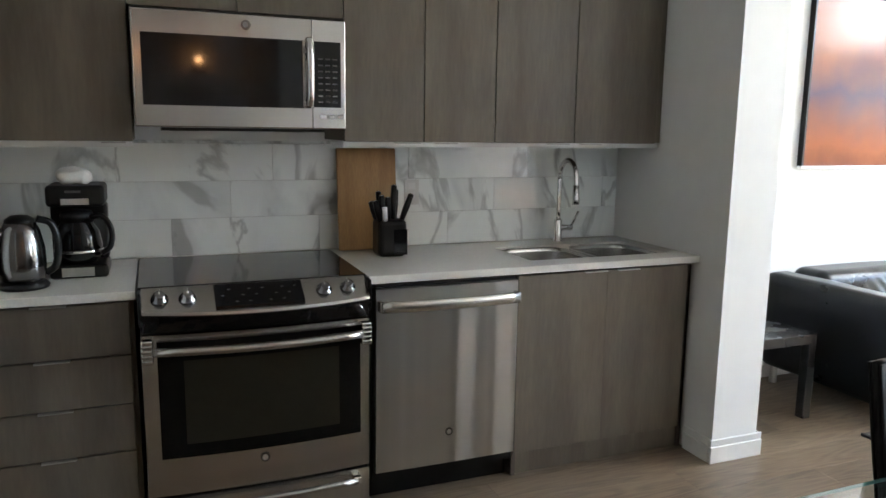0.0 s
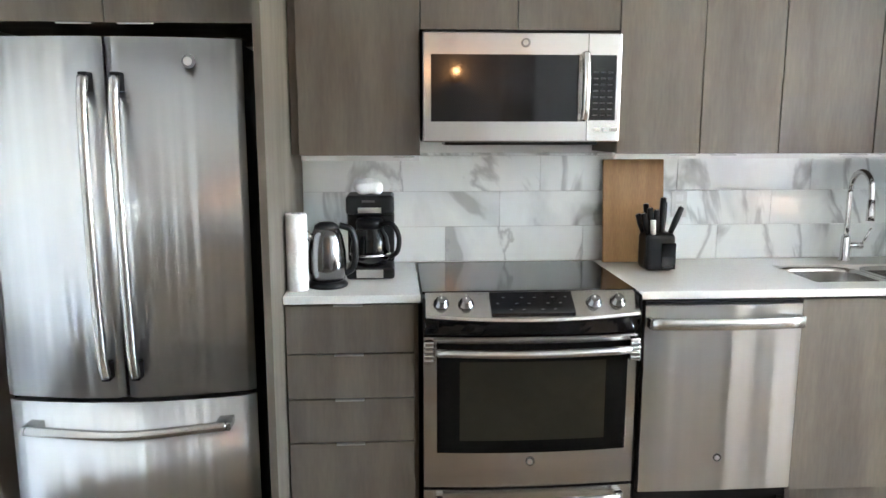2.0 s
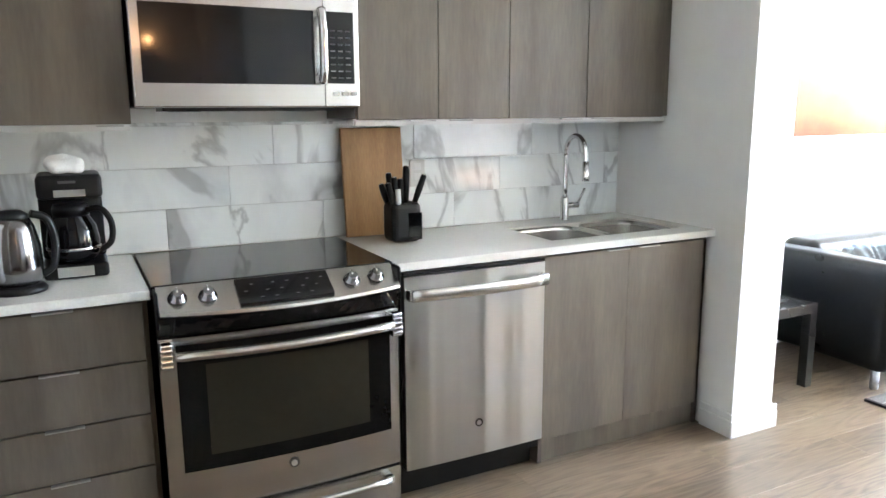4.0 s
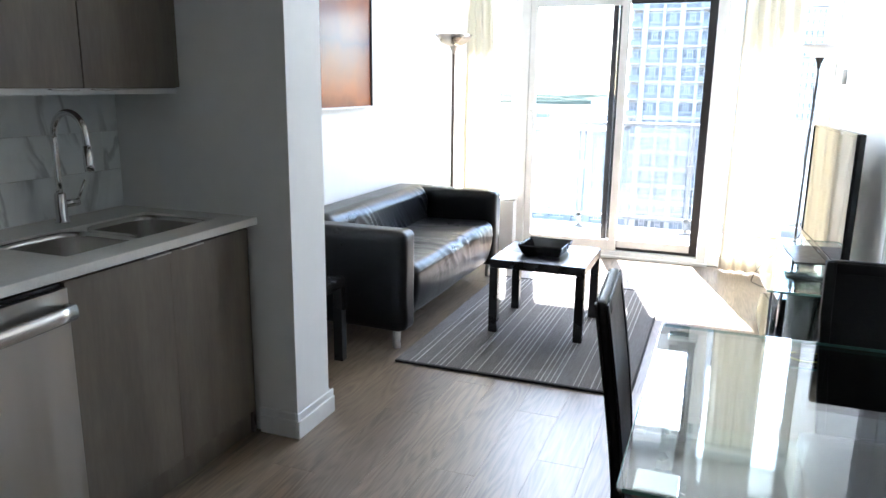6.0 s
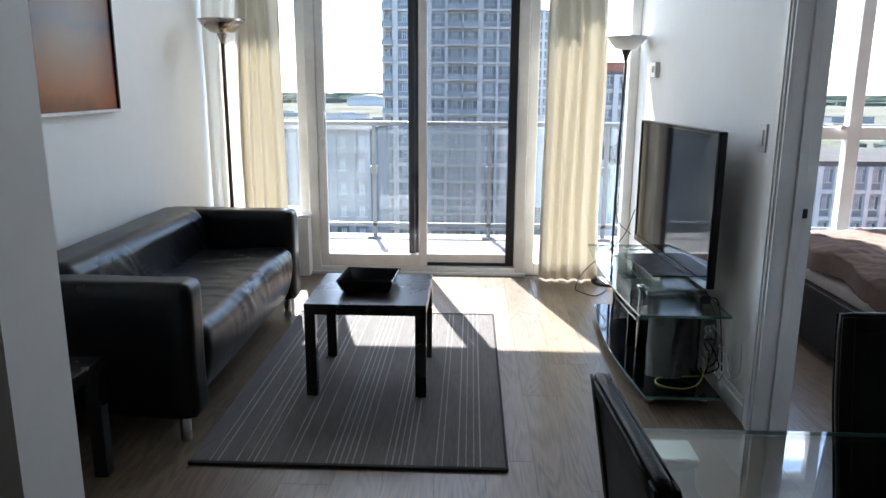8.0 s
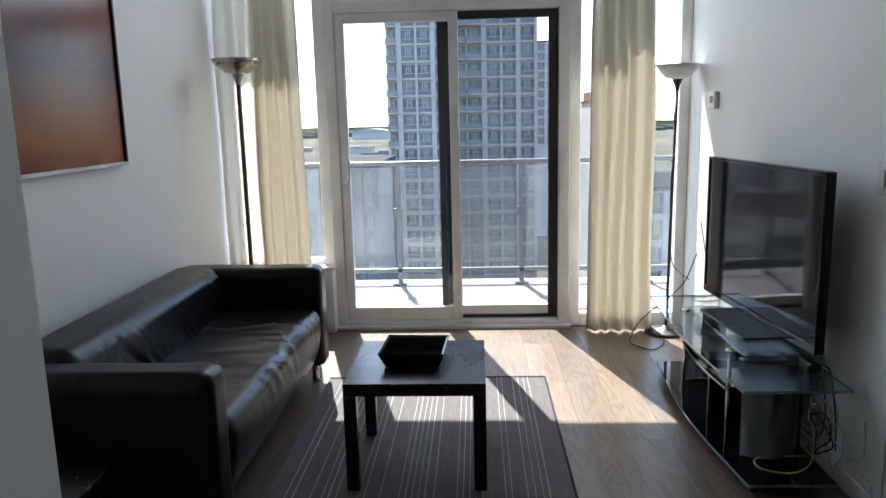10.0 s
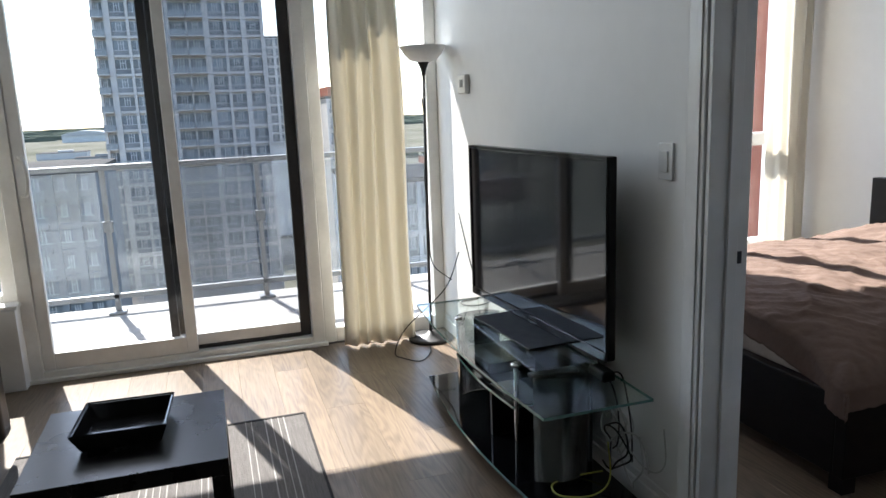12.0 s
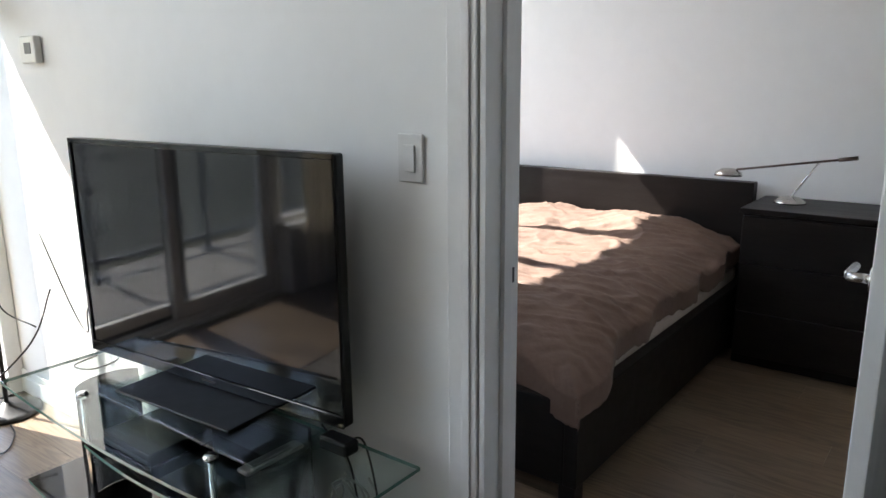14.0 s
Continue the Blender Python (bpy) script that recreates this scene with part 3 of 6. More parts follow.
def sash(y0, y1, x0, x1, left, right, bottom, mat_name):
    s = part("sash", box(bmesh.new(), x0, x1, y0, y0 + right, 0.058, 2.128, 0.004, 1), mat_name, d2)
    part("stile", B(x0, x1, y1 - left, y1, 0.058, 2.128, 0.004, seg=1), mat_name, s)
    part("rail", B(x0, x1, y0 + right, y1 - left, 2.065, 2.128, 0.003, seg=1), mat_name, s)
    part("rail", B(x0, x1, y0 + right, y1 - left, 0.058, bottom, 0.003, seg=1), mat_name, s)
    g = part("pane", B((x0 + x1) / 2 - 0.003, (x0 + x1) / 2 + 0.003, y0 + right, y1 - left, bottom, 2.065), "glass", s)
    g.visible_shadow = False
    return s


inner = sash(1.545, 2.352, 5.942, 5.985, 0.06, 0.062, 0.150, "vinyl")
# outer sash of the off-white door: backlit shade put into its dark colour
outer = part("sash", B(5.992, 6.030, 0.888, 0.950, 0.058, 2.128, 0.003, seg=1), "gasket", d2, "outer sash with its shade put into a dark colour")
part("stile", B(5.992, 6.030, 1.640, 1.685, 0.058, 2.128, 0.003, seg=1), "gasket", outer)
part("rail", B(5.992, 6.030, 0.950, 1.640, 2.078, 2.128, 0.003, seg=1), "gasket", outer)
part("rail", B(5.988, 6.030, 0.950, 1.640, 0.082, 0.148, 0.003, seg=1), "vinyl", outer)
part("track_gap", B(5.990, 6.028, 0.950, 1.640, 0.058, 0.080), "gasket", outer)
g = part("pane", B(6.008, 6.014, 0.950, 1.640, 0.148, 2.078), "glass", outer)
g.visible_shadow = False
bm = tube(bmesh.new(), smooth_path([(5.940, 2.326, 1.02), (5.912, 2.300, 1.035), (5.897, 2.286, 1.12), (5.912, 2.300, 1.205), (5.940, 2.326, 1.22)]), 0.010)
part("pull_handle", bm, "white_plastic", inner, "white curved pull handle")
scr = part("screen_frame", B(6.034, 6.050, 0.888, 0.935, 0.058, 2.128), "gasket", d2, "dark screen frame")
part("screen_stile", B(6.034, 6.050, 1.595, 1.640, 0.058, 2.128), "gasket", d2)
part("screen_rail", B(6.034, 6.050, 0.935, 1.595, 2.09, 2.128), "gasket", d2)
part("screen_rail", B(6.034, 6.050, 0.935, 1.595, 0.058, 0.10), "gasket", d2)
g = part("insect_screen", B(6.041, 6.043, 0.935, 1.595, 0.10, 2.09), "screen", d2, "fine grey insect screen")
g.visible_shadow = False
part("track", B(5.90, 5.934, 0.80, 2.43, 0.0, 0.022, 0.003), "vinyl", d2)
part("weather_strip", B(5.986, 5.991, 1.545, 1.560, 0.06, 2.12), "gasket", d2)

# bedroom window
w3 = thing("window_3", (EAST, -1.45, 0.3), "wide bedroom window with white frame and transom bar", "window", kind="structure")
for y0, y1, z0, z1 in ((-0.45, -0.352, 0.302, 3.17), (-2.548, -2.48, 0.302, 3.17), (-1.57, -1.48, 0.36, 3.14), (-0.82, -0.74, 0.36, 3.14), (-2.48, -0.45, 0.302, 0.36), (-2.48, -0.45, 3.14, 3.17),
                       (-2.48, -1.57, 1.04, 1.13), (-1.48, -0.82, 1.04, 1.13), (-0.74, -0.45, 1.04, 1.13)):
    part("window_frame", frame_bar(bmesh.new(), y0, y1, z0, z1, 5.95, 6.03), "trim", w3)
for y0, y1 in ((-2.48, -1.57), (-1.48, -0.82), (-0.74, -0.45)):
    for z0, z1 in ((0.36, 1.04), (1.13, 3.14)):
        p = part("pane", B(5.995, 6.003, y0, y1, z0, z1), "glass", w3)
        p.visible_shadow = False
bm = B(5.90, 5.934, -1.46, -1.40, 1.11, 1.14, 0.004)
tube(bm, [(5.905, -1.43, 1.13), (5.89, -1.40, 1.15), (5.89, -1.33, 1.155)], 0.007)
part("window_crank", bm, "white_plastic", w3)
solid("window_sill", B(5.80, 5.99, -2.55, -0.35, 0.27, 0.301, 0.004), "trim", "white bedroom window sill", "sill")

# balcony
solid("balcony", B(6.14, 7.62, -3.4, 4.6, -0.30, -0.03), "concrete", "pale concrete balcony floor", "balcony")
# unseen slab overhead; its stepped edge is set to trim the sun patches indoors
slab = B(6.14, 7.13, 0.82, 4.6, CEIL + 0.02, CEIL + 0.22)
box(slab, 6.14, 7.02, -0.02, 0.82, CEIL + 0.02, CEIL + 0.22)
solid("balcony_above", slab, "concrete", "unseen balcony slab above, edge stepped to trim the sun", "balcony")
rail = thing("balcony_railing", (7.45, 1.6, -0.03), "grey metal balcony railing with glass panels", "railing")
part("top_rail", B(7.42, 7.48, -3.3, 4.5, 1.035, 1.075, 0.006), "alu", rail)
part("bottom_rail", B(7.43, 7.47, -3.3, 4.5, 0.075, 0.115, 0.005), "alu", rail)
for i in range(7):
    y = 2.135 + (i - 4) * 1.09 + 1.09
    bm = B(7.43, 7.47, y - 0.02, y + 0.02, -0.02, 1.035, 0.003, seg=1)
    box(bm, 7.36, 7.50, y - 0.06, y + 0.06, -0.029, -0.012, 0.004)
    box(bm, 7.425, 7.475, y - 0.035, y + 0.035, 0.58, 0.66, 0.004)
    post = part("post", bm, "alu", rail)
    if i < 6:
        g = part("glass_panel", B(7.447, 7.453, y + 0.04, y + 1.05, 0.13, 1.02), "rail_glass", rail)
        g.visible_shadow = False

# curtains
def curtain(name, y0, y1, x, z0, z1, folds, depth, material, label, seed, spread=0.0):
    bm = bmesh.new()
    ny, nz = folds * 12, 26
    rows = []
    for j in range(nz + 1):
        f = j / nz
        z = z0 + (z1 - z0) * f
        row = []
        for i in range(ny + 1):
            u = i / ny
            w = math.sin(u * folds * 2 * math.pi + seed + 0.7 * math.sin(f * 2.2 + u * 5 + seed))
            amp = depth * (0.65 + 0.5 * noise.noise((u * 6 + seed, f * 2.0, seed)))
            yy = y0 + (y1 - y0) * u + spread * (1 - f) * (u - 0.5) + 0.02 * noise.noise((u * 4, f * 3, seed + 9))
            row.append(bm.verts.new((x + amp * w, yy, z)))
        rows.append(row)
    for a, b in zip(rows, rows[1:]):
        for i in range(ny):
            bm.faces.new((a[i], a[i + 1], b[i + 1], b[i])).smooth = True
    back = [[bm.verts.new((v.co.x + 0.002, v.co.y, v.co.z)) for v in row] for row in rows]
    for a, b in zip(back, back[1:]):
        for i in range(ny):
            bm.faces.new((b[i], b[i + 1], a[i + 1], a[i])).smooth = True
    for i in range(ny):
        bm.faces.new((rows[0][i], back[0][i], back[0][i + 1], rows[0][i + 1]))
        bm.faces.new((rows[-1][i + 1], back[-1][i + 1], back[-1][i], rows[-1][i]))
    for j in range(nz):
        bm.faces.new((rows[j][0], rows[j + 1][0], back[j + 1][0], back[j][0]))
        bm.faces.new((rows[j + 1][ny], rows[j][ny], back[j][ny], back[j + 1][ny]))
    bmesh.ops.recalc_face_normals(bm, faces=bm.faces)
    c = thing(name, (x, (y0 + y1) / 2, z0), label, "curtain")
    part("cloth", bm, material, c)
    part("hem", tube(bmesh.new(), [(x, y0 + 0.02, z0 + 0.004), (x, y1 - 0.02, z0 + 0.004)], 0.003, 6), material, c)
    return c


curtain("curtain", 2.585, 2.85, 5.775, 0.02, 2.95, 4, 0.050, "curtain", "cream curtain drawn aside beside the balcony door", 0.4, 0.06)
curtain("curtain", 0.305, 0.685, 5.80, 0.015, 2.95, 5, 0.050, "curtain", "cream curtain drawn aside hanging to the floor", 2.1, 0.06)
curtain("sheer_curtain", 2.84, 3.10, 5.79, 0.47, 2.95, 3, 0.022, "sheer", "thin white curtain in the corner", 4.0)
curtain("sheer_curtain", -2.64, -2.29, 5.83, 0.05, 3.13, 4, 0.03, "sheer", "pale curtain in the bedroom corner", 5.0)
rod = thing("curtain_rod", (5.80, 1.6, 2.97), "thin metal curtain rod over the balcony door", "curtain rod")
part("bar", tube(bmesh.new(), [(5.80, 0.06, 2.97), (5.80, 3.10, 2.97)], 0.012), "chrome", rod)
for y in (0.10, 1.6, 3.06):
    part("bracket", B(5.80, 5.934, y - 0.01, y + 0.01, 2.975, 2.99), "chrome", rod)
rod = thing("curtain_rod", (5.83, -1.45, 3.15), "thin metal curtain rod in the bedroom", "curtain rod")
part("bar", tube(bmesh.new(), [(5.83, -2.66, 3.15), (5.83, -0.15, 3.15)], 0.012), "chrome", rod)
for y in (-2.5, -0.40):
    part("bracket", B(5.83, 5.934, y - 0.01, y + 0.01, 3.155, 3.165), "chrome", rod)

# ---- kitchen ----
FACE = 2.47


def tab_pull(bm, x0, x1, y, z):
    box(bm, x0, x1, y - 0.013, y + 0.001, z, z + 0.003)
    return box(bm, x0, x1, y - 0.016, y - 0.013, z - 0.002, z + 0.003, 0.001, 1)


def badge(x, y, z, r, parent):
    """Round emblem: dark rim with a paler, slightly proud centre."""
    rim = part("badge", tube(bmesh.new(), [(x, y, z), (x, y - 0.006, z)], r, 24), "dark_chrome", parent, "round metal emblem")
    part("badge_centre", tube(bmesh.new(), [(x - r * 0.1, y - 0.005, z), (x - r * 0.1, y - 0.0072, z)], r * 0.62, 20), "satin", rim)


# wall cabinets
def wall_cabinet(x0, x1, z0, doors, pulls, label):
    c = thing("wall_cabinet", ((x0 + x1) / 2, NORTH, z0), label, "cabinet", "wall cabinets of the kitchen")
    part("body", B(x0 + 0.001, x1 - 0.001, 2.787, NORTH - 0.003, z0 + 0.004, 2.50), "laminate", c)
    for a, b in doors:
        d = part("door", B(a + 0.0018, b - 0.0018, 2.765, 2.785, z0, 2.50, 0.0015, seg=1), "laminate", c)
        for p0, p1 in pulls:
            if a <= p0 < b:
                part("tab_pull", tab_pull(bmesh.new(), p0, p1, 2.766, z0 - 0.005), "satin", d, "satin metal edge pull")
    return c


wall_cabinet(-0.695, -0.195, 1.400, [(-0.665, -0.195)], [(-0.30, -0.22)], "grey-brown wood wall cabinet beside the microwave")
wall_cabinet(-0.195, 0.580, 1.875, [(-0.195, 0.180), (0.180, 0.580)], [], "grey-brown wood cabinet above the microwave")
wall_cabinet(0.580, 1.243, 1.405, [(0.580, 0.918), (0.918, 1.243)], [(0.79, 0.90), (0.965, 1.065)], "grey-brown wood wall cabinet with two doors")
wall_cabinet(1.243, 2.128, 1.405, [(1.243, 1.640), (1.640, 2.085)], [(1.50, 1.61), (1.67, 1.78)], "grey-brown wood wall cabinet above the sink")
solid("soffit", B(-1.70, 2.128, 2.78, NORTH - 0.003, 2.505, CEIL - 0.002), "wall", "white soffit above the wall cabinets", "soffit")
solid("trim", B(-0.66, -0.20, 2.80, 2.82, 1.378, 1.399), "trim", "pale light rail under a wall cabinet", "trim")
solid("trim", B(0.585, 2.126, 2.80, 2.82, 1.384, 1.404), "trim", "pale light rail under the wall cabinets", "trim")

# tall side panel and cabinet above the fridge
tall = thing("tall_panel", (-0.71, 2.7, 0), "tall grey-brown wood panel beside the fridge", "panel")
part("edge_band", B(-0.722, -0.698, 2.2325, 2.2346, 0.0, 2.50), "laminate", tall)
part("panel", B(-0.722, -0.698, 2.235, NORTH - 0.004, 0.0, 2.50, 0.001, seg=1), "laminate", tall)
c = thing("wall_cabinet", (-1.2, NORTH, 1.84), "grey-brown wood cabinet above the fridge", "cabinet", "wall cabinets of the kitchen")
part("body", B(-1.695, -0.724, 2.40, NORTH - 0.003, 1.845, 2.50), "laminate", c)
for a, b in ((-1.695, -1.215), (-1.215, -0.724)):
    d = part("door", B(a + 0.002, b - 0.002, 2.378, 2.398, 1.838, 2.50, 0.0015, seg=1), "laminate", c)
    p0 = -1.36 if a < -1.5 else -1.17
    part("tab_pull", tab_pull(bmesh.new(), p0, p0 + 0.11, 2.379, 1.832), "satin", d, "satin metal edge pull")
solid("filler_panel", B(-1.748, -1.70, 2.36, 2.42, 0.0, 2.50), "trim", "pale filler strip beside the fridge", "panel")

# drawer unit
c = thing("drawer_cabinet", (-0.455, 2.8, 0), "grey-brown wood base cabinet with four drawers", "cabinet")
part("body", B(-0.694, -0.216, 2.492, NORTH - 0.003, 0.105, 0.884), "laminate", c)
part("toe_kick", B(-0.694, -0.216, 2.54, 2.555, 0.0, 0.104), "laminate", c)
for z0, z1 in ((0.112, 0.353), (0.357, 0.523), (0.527, 0.694), (0.698, 0.878)):
    d = part("drawer_front", B(-0.692, -0.230, FACE, 2.490, z0, z1, 0.0015, seg=1), "laminate", c)
    part("tab_pull", tab_pull(bmesh.new(), -0.52, -0.415, FACE + 0.001, z1 - 0.001), "satin", d, "satin metal edge pull")

# sink cabinet
c = thing("sink_cabinet", (1.66, 2.8, 0), "grey-brown wood sink cabinet with two doors", "cabinet")
bm = B(1.226, 1.245, 2.492, NORTH - 0.003, 0.0, 0.884)
box(bm, 2.095, 2.114, 2.492, NORTH - 0.003, 0.0, 0.884)
box(bm, 1.245, 2.095, 3.10, NORTH - 0.003, 0.105, 0.884)
box(bm, 1.245, 2.095, 2.492, 3.10, 0.105, 0.125)
part("body", bm, "laminate_in", c)
part("toe_kick", B(1.226, 2.114, 2.505, 2.52, 0.0, 0.104), "laminate", c)
for a, b, p0 in ((1.226, 1.652, 1.535), (1.652, 2.078, 1.70)):
    d = part("door", B(a + 0.0004, b - 0.0004, FACE, 2.490, 0.112, 0.874, 0.0006, seg=1), "laminate", c)
    part("tab_pull", tab_pull(bmesh.new(), p0, p0 + 0.11, FACE + 0.001, 0.873), "satin", d, "satin metal edge pull")
part("filler", B(2.080, 2.114, 2.492, 2.50, 0.105, 0.88), "laminate_in", c)

# worktops
wt = tagged(part("worktop", B(-0.697, -0.207, 2.455, NORTH - 0.012, 0.885, 0.915, 0.003), "quartz"), "pale quartz worktop with coffee maker and kettle", "worktop")
bm = B(0.592, 1.335, 2.455, NORTH - 0.012, 0.885, 0.915)
box(bm, 2.035, 2.128, 2.455, NORTH - 0.012, 0.885, 0.915)
box(bm, 1.335, 2.035, 2.455, 2.575, 0.885, 0.915)
box(bm, 1.335, 2.035, 2.925, NORTH - 0.012, 0.885, 0.915)
bmesh.ops.remove_doubles(bm, verts=bm.verts, dist=0.0005)
top = tagged(part("worktop", bm, "quartz"), "pale quartz worktop with an undermount double sink", "worktop")
part("front_edge", B(0.593, 2.127, 2.4515, 2.4546, 0.886, 0.9145, 0.001, seg=1), "quartz", top)
tagged(part("worktop", B(-0.206, 0.591, 3.066, NORTH - 0.012, 0.885, 0.913), "quartz"), "narrow pale worktop strip behind the range", "worktop")

# double sink
s = thing("sink", (1.68, 2.76, 0.70), "stainless steel double bowl sink let into the worktop", "sink")


def bowl(x0, x1, y0, y1, z0, z1):
    bm = bmesh.new()
    n, rings = 40, []
    for f, z in ((1.0, z1), (0.99, z1 - 0.02), (0.96, z0 + 0.04), (0.90, z0 + 0.008), (0.80, z0)):
        ring = []
        for k in range(n):
            a = 2 * math.pi * k / n
            ca, sa = math.cos(a), math.sin(a)
            q = (abs(ca) ** 5 + abs(sa) ** 5) ** (-1 / 5)
            ring.append(bm.verts.new(((x0 + x1) / 2 + (x1 - x0) / 2 * f * ca * q, (y0 + y1) / 2 + (y1 - y0) / 2 * f * sa * q, z)))
        rings.append(ring)
    for a, b in zip(rings, rings[1:]):
        for k in range(n):
            bm.faces.new((a[k], b[k], b[(k + 1) % n], a[(k + 1) % n])).smooth = True
    bm.faces.new(rings[-1])
    bmesh.ops.recalc_face_normals(bm, faces=bm.faces)
    bmesh.ops.solidify(bm, geom=bm.faces[:], thickness=-0.0015)
    return bm


for x0, x1 in ((1.338, 1.668), (1.700, 2.032)):
    b = part("bowl", bowl(x0, x1, 2.577, 2.923, 0.72, 0.907), "steel", s)
    part("drain", lathe(bmesh.new(), [(0.0, 0.7235), (0.035, 0.7235), (0.042, 0.726), (0.045, 0.722)], (x0 + x1) / 2, 2.78), "chrome", b)
bm = B(1.664, 1.704, 2.590, 2.912, 0.880, 0.900, 0.006)
part("divider", bm, "steel", s)
for x0, x1 in ((1.3355, 1.352), (2.018, 2.0345)):
    for y0, y1 in ((2.5755, 2.592), (2.908, 2.9245)):
        part("corner_rim", B(x0, x1, y0, y1, 0.885, 0.903), "quartz", s)

# tap
t = thing("kitchen_tap", (1.725, 3.02, 0.915), "tall chrome gooseneck kitchen tap", "tap")
part("base", lathe(bmesh.new(), [(0.026, 0.915), (0.026, 0.922), (0.021, 0.926), (0.020, 1.02), (0.016, 1.03), (0.0, 1.03)], 1.725, 3.02), "chrome", t)
arc = [(1.725, 3.02, 1.02), (1.725, 3.02, 1.22)] + [(1.725, 2.945 + 0.075 * math.cos(a), 1.235 + 0.085 * math.sin(a)) for a in [math.pi * k / 8 for k in range(9)]] + [(1.725, 2.868, 1.20)]
part("neck", tube(bmesh.new(), smooth_path(arc, 4), 0.012, 14), "chrome", t)
part("spray_head", tube(bmesh.new(), [(1.725, 2.868, 1.205), (1.725, 2.866, 1.14), (1.725, 2.864, 1.115)], 0.016, 14, radii=[0.014, 0.018, 0.017]), "chrome", t)
bm = tube(bmesh.new(), [(1.735, 3.02, 0.985), (1.80, 3.015, 0.985)], 0.015, 12)
tube(bm, [(1.795, 3.015, 0.985), (1.815, 3.01, 1.03), (1.83, 3.005, 1.065)], 0.006, 8)
part("lever", bm, "chrome", t)

# range
r = thing("range", (0.19, 2.75, 0), "stainless steel slide-in range with black glass cooktop", "range")
RX0, RX1 = -0.203, 0.588
part("body", B(RX0 + 0.004, RX1 - 0.004, 2.455, 3.06, 0.03, 0.898), "black_plastic", r)
part("cooktop", B(RX0 + 0.001, RX1 - 0.001, 2.475, 3.064, 0.900, 0.921, 0.004), "cooktop", r)
part("end_cap", B(RX0 - 0.0005, RX0 + 0.012, 2.40, 2.474, 0.80, 0.916, 0.008), "black_plastic", r)
part("end_cap", B(RX1 - 0.012, RX1 + 0.0005, 2.40, 2.474, 0.80, 0.916, 0.008), "black_plastic", r)


def bowed(z_prof, x0, x1, n=20, bow=0.03):
    """A panel bowed outwards in plan, from (y, z) pairs of its section."""
    bm = bmesh.new()
    cols = []
    for i in range(n + 1):
        u = i / n
        off = bow * (1 - (2 * u - 1) ** 2)
        cols.append([bm.verts.new((x0 + (x1 - x0) * u, y - off * w, z - 0.4 * off * w)) for y, z, w in z_prof])
    m = len(z_prof)
    for a, b in zip(cols, cols[1:]):
        for k in range(m):
            bm.faces.new((a[k], b[k], b[(k + 1) % m], a[(k + 1) % m])).smooth = False
    bm.faces.new(cols[0])
    bm.faces.new(cols[-1][::-1])
    bmesh.ops.recalc_face_normals(bm, faces=bm.faces)
    return bm


cp = part("control_panel", bowed([(2.476, 0.918, 0), (2.474, 0.885, 0), (2.392, 0.842, 1), (2.384, 0.848, 1), (2.386, 0.858, 1)], RX0 + 0.012, RX1 - 0.012), "steel", r)
part("lower_band", bowed([(2.474, 0.884, 0), (2.474, 0.775, 0), (2.430, 0.775, 0.5), (2.396, 0.838, 1)], RX0 + 0.006, RX1 - 0.006), "black_gloss", r)


def on_panel(u, v):
    """A place on the slanted control panel: u along x, v from its front (0) to its back (1)."""
    w = 1 - ((u - 0.1925) / 0.395) ** 2
    off = 0.03 * w * (1 - v)
    return Vector((u, 2.386 + 0.090 * v - off, 0.858 + 0.060 * v - 0.4 * off))


for x in (-0.135, -0.047, 0.415, 0.503):
    c0 = on_panel(x, 0.50)
    ax = Vector((0, -0.55, 0.83))
    bm = tube(bmesh.new(), [c0, c0 + ax * 0.008, c0 + ax * 0.010, c0 + ax * 0.025, c0 + ax * 0.028], 0.02, 18, radii=[0.029, 0.027, 0.021, 0.019, 0.014])
    k = part("knob", bm, "dark_chrome", r)
    part("pointer", tube(bmesh.new(), [c0 + ax * 0.027 + Vector((0, 0, 0.0)), c0 + ax * 0.027 + Vector((0, 0.017, 0.012))], 0.003, 6), "chrome", k)
bm = bmesh.new()
q = [on_panel(0.040, 0.10), on_panel(0.338, 0.10), on_panel(0.338, 0.90), on_panel(0.040, 0.90)]
lift = Vector((0, -0.006, 0.009))
top = [bm.verts.new(a + lift) for a in q]
low = [bm.verts.new(a - lift) for a in q]
bm.faces.new(top)
bm.faces.new(low[::-1])
for i in range(4):
    bm.faces.new((low[i], low[(i + 1) % 4], top[(i + 1) % 4], top[i]))
disp = part("display", bm, "black_gloss", r)
for i in range(12):
    for j in range(3):
        if (i * 7 + j * 3) % 5 < 3:
            continue
        a = on_panel(0.060 + i * 0.0225, 0.25 + 0.22 * j) + lift * 1.06
        part("display_mark", B(a.x, a.x + 0.010, a.y - 0.0022, a.y + 0.0022, a.z - 0.0006, a.z + 0.0006), "grey_mark", disp)

od = part("oven_door", bowed([(2.452, 0.765, 0), (2.452, 0.190, 0), (2.430, 0.190, 0.35), (2.430, 0.765, 0.35)], RX0 + 0.004, RX1 - 0.004), "front_steel", r)
part("window", bowed([(2.429, 0.742, 0.35), (2.429, 0.325, 0.35), (2.426, 0.325, 0.35), (2.426, 0.742, 0.35)], RX0 + 0.052, RX1 - 0.038), "oven_glass", od, "black glass oven window")
M["oven_inside"] = mat("oven_inside", (0.022, 0.019, 0.013), 0.2, spec=0.12, scale=3, fine=0.05, bump=0.0)
part("inner_window", bowed([(2.4215, 0.672, 0.18), (2.4215, 0.372, 0.18), (2.4198, 0.372, 0.18), (2.4198, 0.672, 0.18)], RX0 + 0.135, RX1 - 0.120), "oven_inside", od, "dim view into the oven")
